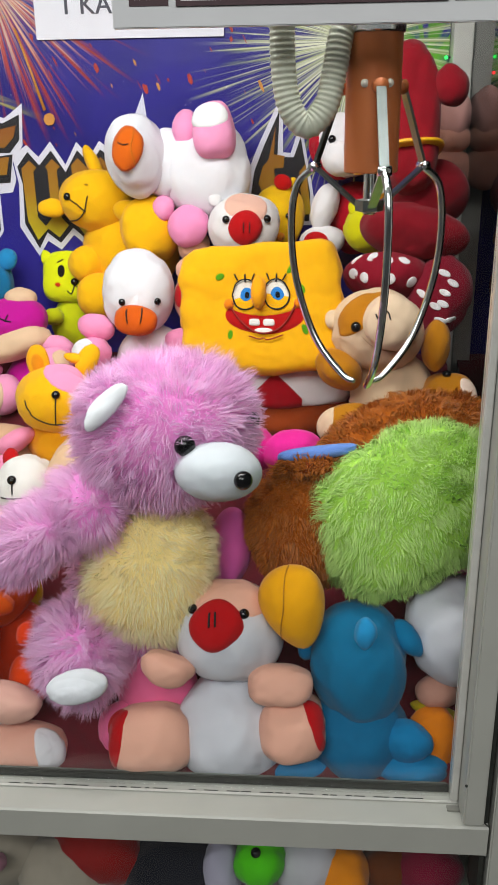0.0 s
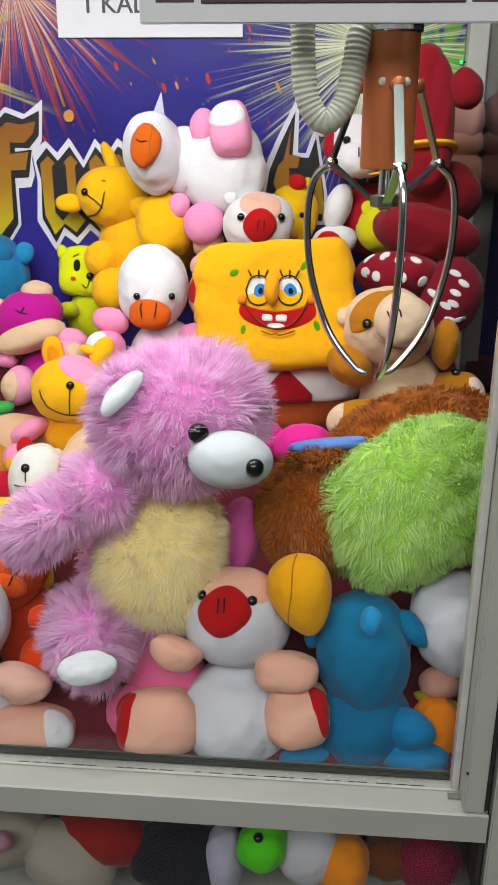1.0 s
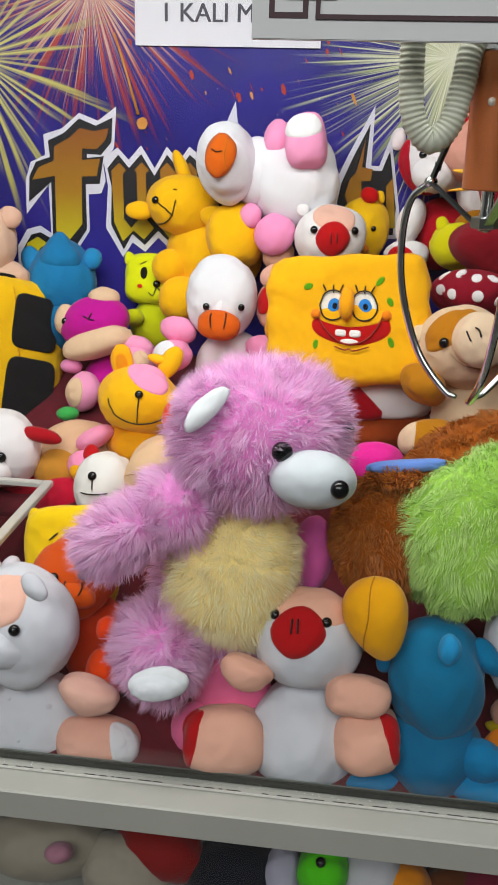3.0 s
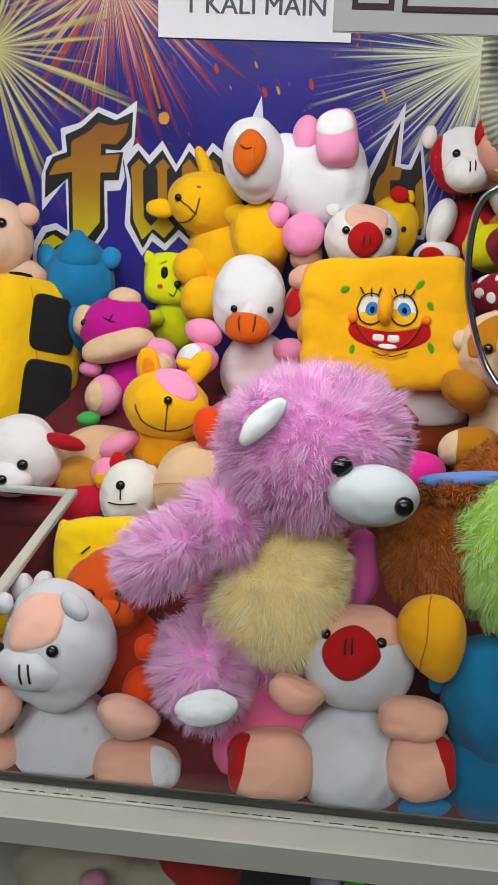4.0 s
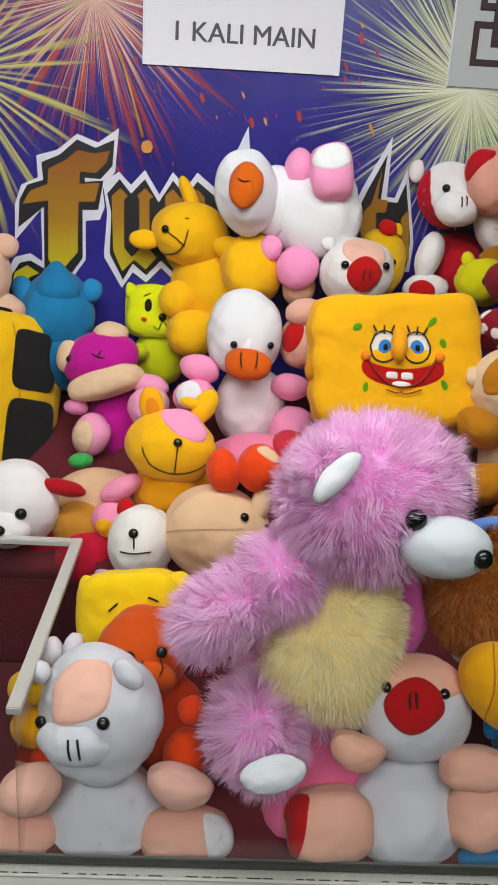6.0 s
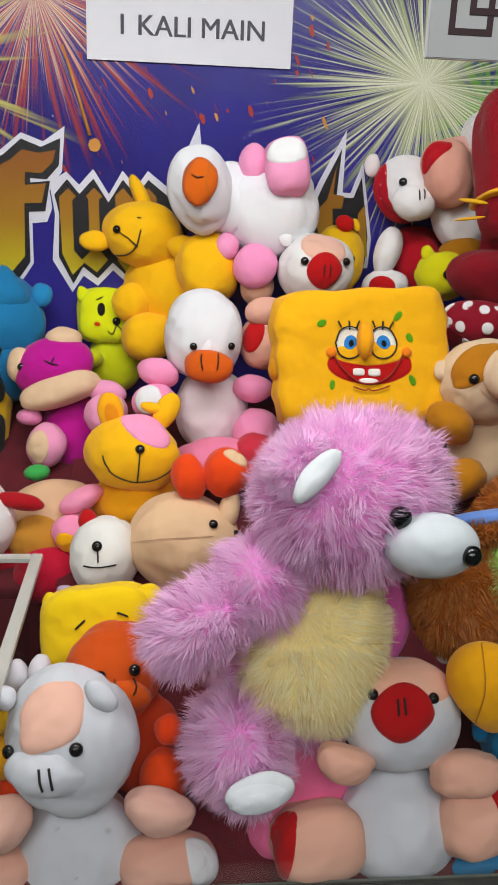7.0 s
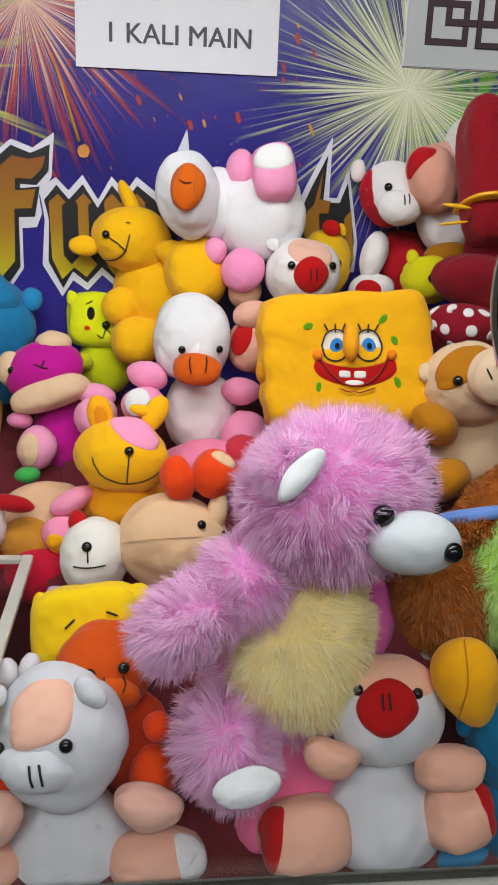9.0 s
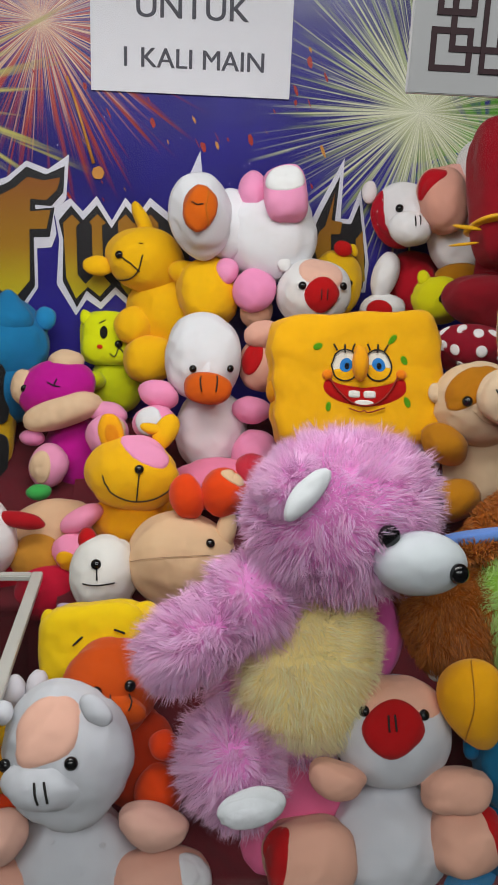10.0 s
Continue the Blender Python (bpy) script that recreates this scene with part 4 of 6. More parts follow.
b9.cap("sole", P("e0c3a6"), (-0.277, -0.118, 0.954), (0.756, -0.027, 0.216), (-0.041, 1.251, 0.142), rise=0.001)
b11 = B(toy, "arm", P("eaa3c4"), (-0.3578, 0.55, 1.2798), (72.6, 5.6, -6.9), (0.0269, 0.0142, 0.0156), level=3)
b12 = B(toy, "leg", P("eaa3c4"), (-0.3567, 0.53, 1.2548), (72.7, -2, -4.5), (0.0281, 0.0296, 0.023), level=3)
b12.cap("sole", P("e0c3a6"), (0.655, 0.319, 0.685), (0.494, -0.181, -0.388), (-0.151, 0.648, -0.158), rise=0.001)
b14 = B(toy, "arm", P("dc8fb6"), (-0.4559, 0.55, 1.2443), (72.7, -2, -4.5), (0.0165, 0.0112, 0.0136), level=3)

toy = thing("plush_elephant", 'teal blue plush elephant with small ears', "plush toy", (-0.496, 0.642, 1.24))
b0 = B(toy, "head", P("3077a6"), (-0.4984, 0.645, 1.3574), (69.5, -2.7, 4.6), (0.0536, 0.0601, 0.0454), egg=0.28)
b1 = B(toy, "ear", P("3a86b8"), (-0.4489, 0.645, 1.3861), (69.5, -2.7, 4.6), (0.0153, 0.0169, 0.0112), level=3)
b2 = B(toy, "ear", P("3a86b8"), (-0.5423, 0.645, 1.379), (68, -21.4, 12), (0.0162, 0.0243, 0.0139), level=3)
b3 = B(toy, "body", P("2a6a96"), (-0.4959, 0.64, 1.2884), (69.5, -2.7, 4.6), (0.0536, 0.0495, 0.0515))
b4 = B(toy, "crown", P("3077a6"), (-0.4951, 0.635, 1.3928), (69.5, -2.7, 4.6), (0.0287, 0.0319, 0.0242), egg=0.45, level=3)

toy = thing("plush_bus", 'yellow plush toy bus with black felt windows', "plush toy", (-0.597, 0.59, 1.126))
b0 = B(toy, "body", P("f6c81c"), (-0.5966, 0.59, 1.2354), (70.8, -8.4, -30.7), (0.0907, 0.1215, 0.084), sq=7, lump=0.02)
b1 = B(toy, "felt_window", P("1a191a"), (-0.5141, 0.5694, 1.2997), (81.2, 19, 56.4), (0.0400, 0.0400, 0.004), sq=6, lump=0.01, label='black felt window')
b2 = B(toy, "felt_window", P("1a191a"), (-0.5182, 0.5344, 1.2043), (81.2, 19, 56.4), (0.0440, 0.0500, 0.004), sq=6, lump=0.01, label='black felt window')
b3 = B(toy, "felt_stripe", P("141315"), (-0.6038, 0.6123, 1.3554), (-19.2, -8.4, -30.7), (0.068, 0.021, 0.004), sq=5, lump=0.01, label='black felt stripe')
b0.stitch([(0.706, 0.628, 0.328), (0.97, 0.109, 0.218), (0.782, -0.609, -0.136)], 0.0006, material=SEAM_YELLOW)

toy = thing("plush_puppy", 'white plush puppy with red ears resting on the chute', "plush toy", (-0.483, 0.389, 1.052))
b0 = B(toy, "head", P("ece9ea"), (-0.5039, 0.395, 1.1698), (69.5, 4.8, 1.8), (0.0534, 0.0506, 0.0442))
b0.bead((0.262, -0.208, 0.942), 0.0070)
b0.bead((-0.474, -0.211, 0.855), 0.0070)
b3 = B(toy, "muzzle", P("ece9ea"), (-0.5113, 0.355, 1.1529), (69.5, 4.8, 1.8), (0.0355, 0.0232, 0.0201))
b3.bead((0.043, -0.058, 0.997), 0.0061, "nose")
b3.stitch([(0.051, -0.174, 0.983), (0.136, -0.636, 0.76), (0.614, -0.608, 0.504), (0.83, -0.392, 0.396)], 0.0009)
b6 = B(toy, "ear", P("a51d2c"), (-0.4435, 0.385, 1.195), (69.2, 10.4, -0.3), (0.0275, 0.0103, 0.0101), level=3)
b7 = B(toy, "body", P("9c1230"), (-0.4721, 0.42, 1.1014), (69.5, -2.7, 4.6), (0.0549, 0.0403, 0.047))

toy = thing("plush_pig", 'beige plush pig with round eyes', "plush toy", (-0.574, 0.6, 1.329))
b0 = B(toy, "head", P("e0c2ad"), (-0.599, 0.6, 1.4133), (69.5, -2.7, 4.6), (0.0512, 0.0558, 0.0454))
b0.bead((0.348, 0.163, 0.923), 0.0070)
b2 = B(toy, "ear", P("dbb6a2"), (-0.555, 0.6, 1.4475), (67.2, 25.3, -6.5), (0.0176, 0.0169, 0.0086), level=3)
b3 = B(toy, "body", P("dab9a4"), (-0.568, 0.6, 1.3609), (69.5, -2.7, 4.6), (0.0354, 0.0236, 0.0289), level=3)

toy = thing("plush_green_cat", 'lime green plush cat with an embroidered face', "plush toy", (-0.374, 0.655, 1.253))
b0 = B(toy, "head", P("dfe62a"), (-0.3622, 0.665, 1.3565), (69.5, 2, 2.9), (0.0409, 0.0377, 0.0216), sq=3.4)
b0.cap("eye", P("17140f"), (-0.22, 0.129, 0.967), (0.137, 0.004, 0.031), (0.008, 0.265, -0.034), rise=0.0006)
b0.bead((0.28, -0.269, 0.921), 0.0057, "nose")
b0.stitch([(0.01, -0.579, 0.815), (0.151, -0.639, 0.755), (0.28, -0.392, 0.876), (0.431, -0.546, 0.718)], 0.0008)
b0.stitch([(-0.344, 0.424, 0.838), (-0.151, 0.562, 0.813)], 0.0008)
b0.cap("cheek", P("c2441c"), (-0.321, -0.388, 0.864), (0.095, -0.005, 0.033), (-0.018, 0.08, 0.029), rise=0.0006)
b6 = B(toy, "ear", P("dfe62a"), (-0.3956, 0.665, 1.3862), (68.6, -16.7, 10.1), (0.0089, 0.0114, 0.005), egg=0.3, level=3)
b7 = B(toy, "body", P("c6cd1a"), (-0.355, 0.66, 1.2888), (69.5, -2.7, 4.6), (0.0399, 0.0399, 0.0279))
b8 = B(toy, "arm", P("c6cd1a"), (-0.3819, 0.63, 1.3039), (69.5, -2.7, 4.6), (0.0162, 0.013, 0.0145), level=3)

toy = thing("plush_yellow_bear", 'golden yellow plush bear leaning back with stitched smile', "plush toy", (-0.298, 0.648, 1.306))
b0 = B(toy, "body", P("ffc024"), (-0.2676, 0.672, 1.3976), (68.7, 16, -2.5), (0.0713, 0.0648, 0.0544))
b1 = B(toy, "head", P("ffc024"), (-0.3117, 0.665, 1.4667), (69.3, 8.6, 0.4), (0.0538, 0.0443, 0.0415))
b1.bead((-0.642, -0.162, 0.749), 0.0055, "nose")
b1.stitch([(-0.569, -0.225, 0.791), (-0.314, -0.408, 0.857), (-0.114, -0.559, 0.821)], 0.0009)
b1.stitch([(-0.608, -0.77, 0.196), (-0.324, -0.765, 0.557), (-0.147, -0.536, 0.831), (-0.101, -0.103, 0.99)], 0.0009)
b1.stitch([(-0.233, 0.228, 0.945), (-0.131, 0.232, 0.964)])
b6 = B(toy, "ear", P("ffc024"), (-0.377, 0.655, 1.4586), (69.5, 2, 2.9), (0.0205, 0.0134, 0.0083), level=3)
b7 = B(toy, "ear", P("ffc024"), (-0.3168, 0.68, 1.5179), (67.6, -23.2, 12.8), (0.0095, 0.03, 0.0101), level=3)
b8 = B(toy, "arm", P("ffc024"), (-0.3283, 0.64, 1.3806), (66, -30.6, 16.4), (0.0271, 0.0271, 0.0217), level=3)
b9 = B(toy, "arm", P("ffc024"), (-0.2497, 0.63, 1.4523), (68.7, 16, -2.5), (0.0324, 0.0185, 0.0171), level=3)
b10 = B(toy, "leg", P("ffc024"), (-0.2286, 0.62, 1.4305), (69.2, -10.2, 7.5), (0.0385, 0.0446, 0.0373), sq=2.6)
b11 = B(toy, "leg", P("ffc024"), (-0.3068, 0.62, 1.3377), (69.5, -2.7, 4.6), (0.0357, 0.0333, 0.0311), sq=2.4, level=3)

toy = thing("plush_goose", 'white plush goose with orange bill and pink limbs', "plush toy", (-0.231, 0.515, 1.207))
b0 = B(toy, "body", P("ece4e8"), (-0.2237, 0.545, 1.258), (72.7, -2, -4.5), (0.0498, 0.0566, 0.0425))
b1 = B(toy, "head", P("ebebef"), (-0.2354, 0.54, 1.3580), (72.7, -2, -4.5), (0.0485, 0.0550, 0.0436), sq=2.3)
b2 = B(toy, "brow", P("ebebef"), (-0.2315, 0.508, 1.3511), (72.6, -5.9, -3.3), (0.0143, 0.0243, 0.0112), level=3)
b3 = B(toy, "bill", P("d2661f"), (-0.2298, 0.488, 1.3298), (72.7, 3.7, -6.3), (0.0296, 0.0198, 0.0145), sq=2.5, level=3)
b3.stitch([(-0.294, 0.64, 0.71), (-0.216, -0.279, 0.936)], 0.0009)
b3.stitch([(0.326, 0.743, 0.585), (0.367, -0.184, 0.912)], 0.0009)
b1.bead((-0.204, -0.334, 0.92), 0.0048)
b1.bead((0.706, -0.288, 0.647), 0.0048)
b8 = B(toy, "arm", P("f2a0c4"), (-0.2903, 0.52, 1.3133), (72.5, 9.4, -8.1), (0.0261, 0.0181, 0.0174), level=3)
b9 = B(toy, "arm", P("f2a0c4"), (-0.1722, 0.52, 1.2946), (72.6, 5.6, -6.9), (0.0265, 0.0184, 0.0176), level=3)
b10 = B(toy, "leg", P("f2a0c4"), (-0.2948, 0.5, 1.282), (72.4, -11.6, -1.4), (0.0287, 0.023, 0.0231), level=3)
b10.cap("sole", P("ebebef"), (-0.257, 0.132, 0.957), (0.724, -0.143, 0.214), (0.195, 1.165, -0.108), rise=0.001)
b12 = B(toy, "leg", P("f2a0c4"), (-0.1674, 0.5, 1.2401), (72.7, -2, -4.5), (0.0308, 0.0337, 0.029))

toy = thing("plush_white_duck", 'white plush duck lying on its side with orange bill', "plush toy", (-0.185, 0.604, 1.387))
b0 = B(toy, "body", P("ebebef"), (-0.1485, 0.635, 1.5079), (71.4, -21.1, 1.8), (0.0644, 0.0644, 0.0547), sq=2.5)
b1 = B(toy, "neck", P("ebebef"), (-0.1987, 0.625, 1.5182), (72.7, -2, -4.5), (0.0378, 0.0468, 0.0336))
b2 = B(toy, "head", P("ebebef"), (-0.2382, 0.61, 1.5324), (72.4, -11.6, -1.4), (0.043, 0.0571, 0.0471))
b3 = B(toy, "bill", P("d06a22"), (-0.2425, 0.562, 1.5425), (72.6, 5.6, -6.9), (0.022, 0.0298, 0.0128), lump=0.09, label='orange felt bill', level=3)
b3.stitch([(-0.461, 0.162, 0.872), (-0.117, 0.065, 0.991), (0.253, 0.156, 0.955)], 0.0008)
b3.stitch([(0.378, 0.8, 0.466), (0.426, -0.083, 0.901), (0.664, -0.738, 0.119)], 0.0006, material=SEAM_YELLOW)
b2.bead((-0.383, -0.29, 0.877), 0.0044)
b7 = B(toy, "foot", P("f0a4c8"), (-0.1707, 0.62, 1.5644), (72.7, -2, -4.5), (0.0194, 0.0253, 0.0199), level=3)
b8 = B(toy, "foot", P("f2a8cb"), (-0.1304, 0.6, 1.5614), (72.6, -6.8, -3), (0.0279, 0.0353, 0.0283), sq=3)
b8.cap("sole", P("f2f2f3"), (-0.06, 0.376, 0.925), (1.239, -0.046, 0.099), (0.07, 0.455, -0.181), rise=0.001)
b10 = B(toy, "wing", P("f0a4c8"), (-0.2047, 0.6, 1.4627), (72.7, -2, -4.5), (0.0165, 0.018, 0.0138), level=3)
b11 = B(toy, "wing", P("f2a0c8"), (-0.169, 0.585, 1.4402), (72.6, 7.5, -7.5), (0.0299, 0.0299, 0.0239), level=3)
b12 = B(toy, "tail", P("d9aa92"), (-0.1632, 0.6, 1.4095), (72.7, -2, -4.5), (0.0229, 0.0244, 0.0236), level=3)

toy = thing("plush_small_pig", 'white plush pig with a red snout behind the cushion', "plush toy", (-0.127, 0.568, 1.316))
b0 = B(toy, "head", P("eceaea"), (-0.092, 0.575, 1.4398), (72.7, -2, -4.5), (0.0507, 0.0462, 0.0436))
b0.cap("forehead", P("e8bdac"), (0.198, 0.58, 0.79), (0.739, -0.136, -0.086), (-0.033, 0.57, -0.41), rise=0.0008, sq=3)
b0.cap("snout", P("b3122b"), (0.213, -0.197, 0.957), (0.553, 0.024, -0.118), (0.028, 0.643, 0.126), rise=0.004, label='red felt snout', sq=1.7)
b0.stitch([(0.154, -0.062, 0.986), (0.143, -0.319, 0.937)], 0.0008, lift=0.0056)
b0.stitch([(0.298, -0.057, 0.953), (0.289, -0.314, 0.904)], 0.0008, lift=0.0056)
b0.bead((-0.312, 0.053, 0.949), 0.0052)
b0.bead((0.725, 0.081, 0.684), 0.0052)
b7 = B(toy, "ear", P("eceaea"), (-0.1309, 0.585, 1.4766), (71.4, -21.1, 1.8), (0.0097, 0.0119, 0.0054), level=3)
b8 = B(toy, "arm", P("e3b3a2"), (-0.1591, 0.55, 1.3881), (72.4, -11.6, -1.4), (0.025, 0.0191, 0.0175), level=3)
b9 = B(toy, "leg", P("e0ae9c"), (-0.1595, 0.55, 1.3467), (72.7, -2, -4.5), (0.0268, 0.0342, 0.0242))
b9.cap("sole", P("b3122b"), (-0.457, 0.27, 0.847), (0.597, -0.055, 0.34), (0.353, 0.867, -0.086), rise=0.001)
b11 = B(toy, "body", P("e7e3e3"), (-0.0937, 0.58, 1.3684), (72.7, -2, -4.5), (0.0534, 0.0457, 0.0494))

toy = thing("plush_hen", 'yellow plush hen with a red comb', "plush toy", (-0.039, 0.65, 1.398))
b0 = B(toy, "head", P("e9bd13"), (-0.0476, 0.66, 1.4426), (72.7, -2, -4.5), (0.0384, 0.0496, 0.0349))
b0.bead((0.481, -0.078, 0.873), 0.0040)
b2 = B(toy, "comb", P("b9172a"), (-0.0401, 0.655, 1.4927), (71.9, 17, -10.6), (0.0134, 0.011, 0.0061), level=3)
b3 = B(toy, "comb", P("e9bd13"), (-0.0245, 0.66, 1.4904), (71.4, -21.1, 1.8), (0.0055, 0.0095, 0.0036), level=3)
b4 = B(toy, "beak", P("c47a1a"), (-0.0431, 0.625, 1.42), (72.7, -2, -4.5), (0.0063, 0.0063, 0.0063), level=3)

toy = thing("square_cushion", 'yellow square plush cushion with an embroidered smiling face', "cushion", (-0.062, 0.42, 1.155))
b0 = B(toy, "cushion_top", P("ffb914"), (-0.0597, 0.425, 1.358), (72.7, -4.9, -3.6), (0.0985, 0.0790, 0.0308), sq=8, lump=0.03, wrinkle=0.06)
b0.cap("eye", P("efe9dc"), (-0.137, 0.199, 0.97), (0.163, -0.006, 0.024), (0.016, 0.226, -0.044), rise=0.0008)
b0.cap("iris", P("3f7fc4"), (-0.125, 0.183, 0.975), (0.091, -0.004, 0.012), (0.009, 0.141, -0.025), rise=0.0016)
b0.cap("pupil", P("101216"), (-0.119, 0.191, 0.974), (0.039, -0.002, 0.005), (0.004, 0.066, -0.012), rise=0.0022)
b0.stitch([(-0.287, 0.203, 0.936), (-0.22, 0.349, 0.911), (-0.12, 0.396, 0.911), (-0.024, 0.346, 0.938), (0.024, 0.19, 0.981), (-0.04, 0.026, 0.999), (-0.148, -0.023, 0.989), (-0.248, 0.04, 0.968), (-0.287, 0.203, 0.936)], 0.0009, lift=0.0032)
b0.stitch([(-0.199, 0.385, 0.901), (-0.218, 0.453, 0.864)], 0.001, lift=0.0032)
b0.stitch([(-0.123, 0.362, 0.924), (-0.113, 0.456, 0.883)], 0.001, lift=0.0032)
b0.stitch([(-0.046, 0.382, 0.923), (-0.011, 0.454, 0.891)], 0.001, lift=0.0032)
b0.cap("eye", P("efe9dc"), (0.236, 0.171, 0.957), (0.16, -0.018, -0.036), (-0, 0.227, -0.04), rise=0.0008)
b0.cap("iris", P("3f7fc4"), (0.247, 0.155, 0.957), (0.089, -0.01, -0.021), (0, 0.142, -0.023), rise=0.0016)
b0.cap("pupil", P("101216"), (0.253, 0.161, 0.954), (0.038, -0.004, -0.009), (-0, 0.066, -0.011), rise=0.0022)
b0.stitch([(0.08, 0.186, 0.979), (0.136, 0.333, 0.933), (0.231, 0.367, 0.901), (0.324, 0.307, 0.895), (0.376, 0.153, 0.914), (0.328, 0, 0.945), (0.231, -0.048, 0.972), (0.131, 0.015, 0.991), (0.08, 0.186, 0.979)], 0.0009, lift=0.0032)
b0.stitch([(0.153, 0.368, 0.917), (0.12, 0.443, 0.889)], 0.001, lift=0.0032)
b0.stitch([(0.233, 0.335, 0.913), (0.227, 0.428, 0.875)], 0.001, lift=0.0032)
b0.stitch([(0.301, 0.345, 0.889), (0.321, 0.412, 0.853)], 0.001, lift=0.0032)
b0.cap("mouth", P("b32a1f"), (0.061, -0.126, 0.99), (0.530, -0.031, -0.037), (0.014, 0.291, 0.036), rise=0.0007, label='red embroidered mouth')
b0.cap("upper_lip", P("ffb914"), (0.069, 0.035, 0.997), (0.475, -0.033, -0.031), (0.007, 0.195, -0.007), rise=0.0016)
b0.stitch([(-0.323, 0.09, 0.942), (-0.241, -0.15, 0.959), (-0.082, -0.327, 0.941), (0.053, -0.369, 0.928), (0.213, -0.325, 0.921), (0.352, -0.182, 0.918), (0.436, 0.051, 0.899)], 0.0011, material=RED_THREAD, lift=0.0032)
b0.cap("tooth", P("f1efe8"), (-0.049, -0.221, 0.974), (0.078, -0.006, 0.003), (0.002, 0.057, 0.013), rise=0.0022, sq=4)
b0.cap("tooth", P("f1efe8"), (0.129, -0.231, 0.964), (0.078, -0.003, -0.011), (0.004, 0.057, 0.013), rise=0.0022, sq=4)
b0.cap("tongue", P("f1efe8"), (0.056, -0.336, 0.94), (0.118, -0.005, -0.009), (0.003, 0.04, 0.014), rise=0.002)
b0.stitch([(-0.112, -0.397, 0.911), (0.003, -0.437, 0.9), (0.05, -0.42, 0.906), (0.094, -0.44, 0.893), (0.258, -0.388, 0.885)], 0.0008, material=RED_THREAD, lift=0.0032)
b22 = B(toy, "nose", P("f5ac10"), (-0.0611, 0.393, 1.3854), (72.7, -2, -4.5), (0.0096, 0.0205, 0.0112), level=3)
b0.cap("green_dot", P("5f9a2c"), (-0.363, 0.414, 0.835), (0.008, -0.03, 0.018), (0.045, 0.032, 0.004), rise=0.0004)
b0.cap("green_dot", P("5f9a2c"), (0.355, 0.463, 0.812), (0.023, -0.024, 0.004), (0.028, 0.04, -0.035), rise=0.0004)
b0.cap("green_dot", P("5f9a2c"), (-0.324, -0.353, 0.878), (0.028, -0.005, 0.008), (-0.006, 0.063, 0.023), rise=0.0004)
b0.cap("green_dot", P("5f9a2c"), (0.461, -0.318, 0.828), (0.026, 0.009, -0.011), (0.005, 0.063, 0.021), rise=0.0004)
b0.cap("green_dot", P("5f9a2c"), (0.489, 0.203, 0.848), (0.024, 0.009, -0.016), (-0.018, 0.063, -0.005), rise=0.0004)
b0.bead((-0.33, 0.075, 0.941), 0.0060, "cheek", material=P("e98a1c"))
b0.bead((0.453, 0.02, 0.891), 0.0060, "cheek", material=P("e98a1c"))
b30 = B(toy, "white_band", P("e9e7e6"), (-0.0189, 0.425, 1.2622), (69.6, -1.3, 6.2), (0.0705, 0.0288, 0.0203), sq=3.5)
b30.cap("tie", P("a81a2e"), (-0.285, -0.573, 0.769), (0.438, -0.078, 0.104), (-0.445, 1.831, 1.2), rise=0.001, label='red felt tie', sq=1)
b32 = B(toy, "brown_base", P("8a3f1c"), (-0.0158, 0.425, 1.2206), (69.6, -1.3, 6.2), (0.0728, 0.0262, 0.0219), sq=3.5)
b33 = B(toy, "side_arm", P("e6a20e"), (-0.1529, 0.44, 1.3403), (72.7, -2, -4.5), (0.0095, 0.0149, 0.0119), level=3)

toy = thing("plush_monkey", 'brown and beige plush monkey sitting with raised arms', "plush toy", (0.087, 0.369, 1.202))
b0 = B(toy, "body", P("dfc6a8"), (0.1045, 0.4, 1.2532), (69.6, -1.3, 6.2), (0.0545, 0.0573, 0.0447))
b1 = B(toy, "head", P("dfc5a8"), (0.0802, 0.385, 1.3413), (69.3, 10, 2), (0.053, 0.047, 0.0449))
b1.cap("hair", P("b67a26"), (-0.549, 0.346, 0.761), (0.785, 0.764, 0.218), (-0.122, 0.479, -0.306), rise=0.001, label='brown plush hair')
b3 = B(toy, "muzzle", P("e3cbb0"), (0.0918, 0.335, 1.3629), (69.4, 8.1, 2.7), (0.033, 0.0318, 0.0227))
b3.stitch([(-0.655, 0.131, 0.744), (-0.496, -0.209, 0.843)], 0.0009)
b3.stitch([(-0.41, 0.283, 0.867), (-0.276, 0.221, 0.935), (-0.187, -0.006, 0.982)], 0.0009)
b1.bead((-0.584, -0.106, 0.805), 0.0060)
b7 = B(toy, "ear", P("e0c6a8"), (0.0272, 0.385, 1.3552), (69.6, -1.3, 6.2), (0.0094, 0.0121, 0.0053), level=3)
b1.stitch([(-0.438, -0.315, 0.842), (-0.105, -0.545, 0.832), (0.4, -0.502, 0.767), (0.808, -0.129, 0.575)], 0.0004, material=SEAM_BEIGE)
b9 = B(toy, "arm", P("b0782a"), (0.0358, 0.36, 1.3008), (65.1, 34, -8.8), (0.0307, 0.022, 0.0208))
b10 = B(toy, "leg", P("b57c24"), (0.0465, 0.345, 1.2393), (69.3, -8.8, 9.1), (0.0363, 0.0255, 0.0274))
b10.cap("sole", P("e2c9ad"), (-0.873, 0.167, 0.458), (0.247, -0.057, 0.491), (0.233, 1.356, -0.051), rise=0.001)
b12 = B(toy, "arm", P("b67c27"), (0.1484, 0.38, 1.3253), (69.5, 6.2, 3.4), (0.0167, 0.0307, 0.0181))
b13 = B(toy, "leg", P("b67c27"), (0.1641, 0.365, 1.2566), (69.1, -8.6, 7.4), (0.0349, 0.0389, 0.0313), sq=2.4)
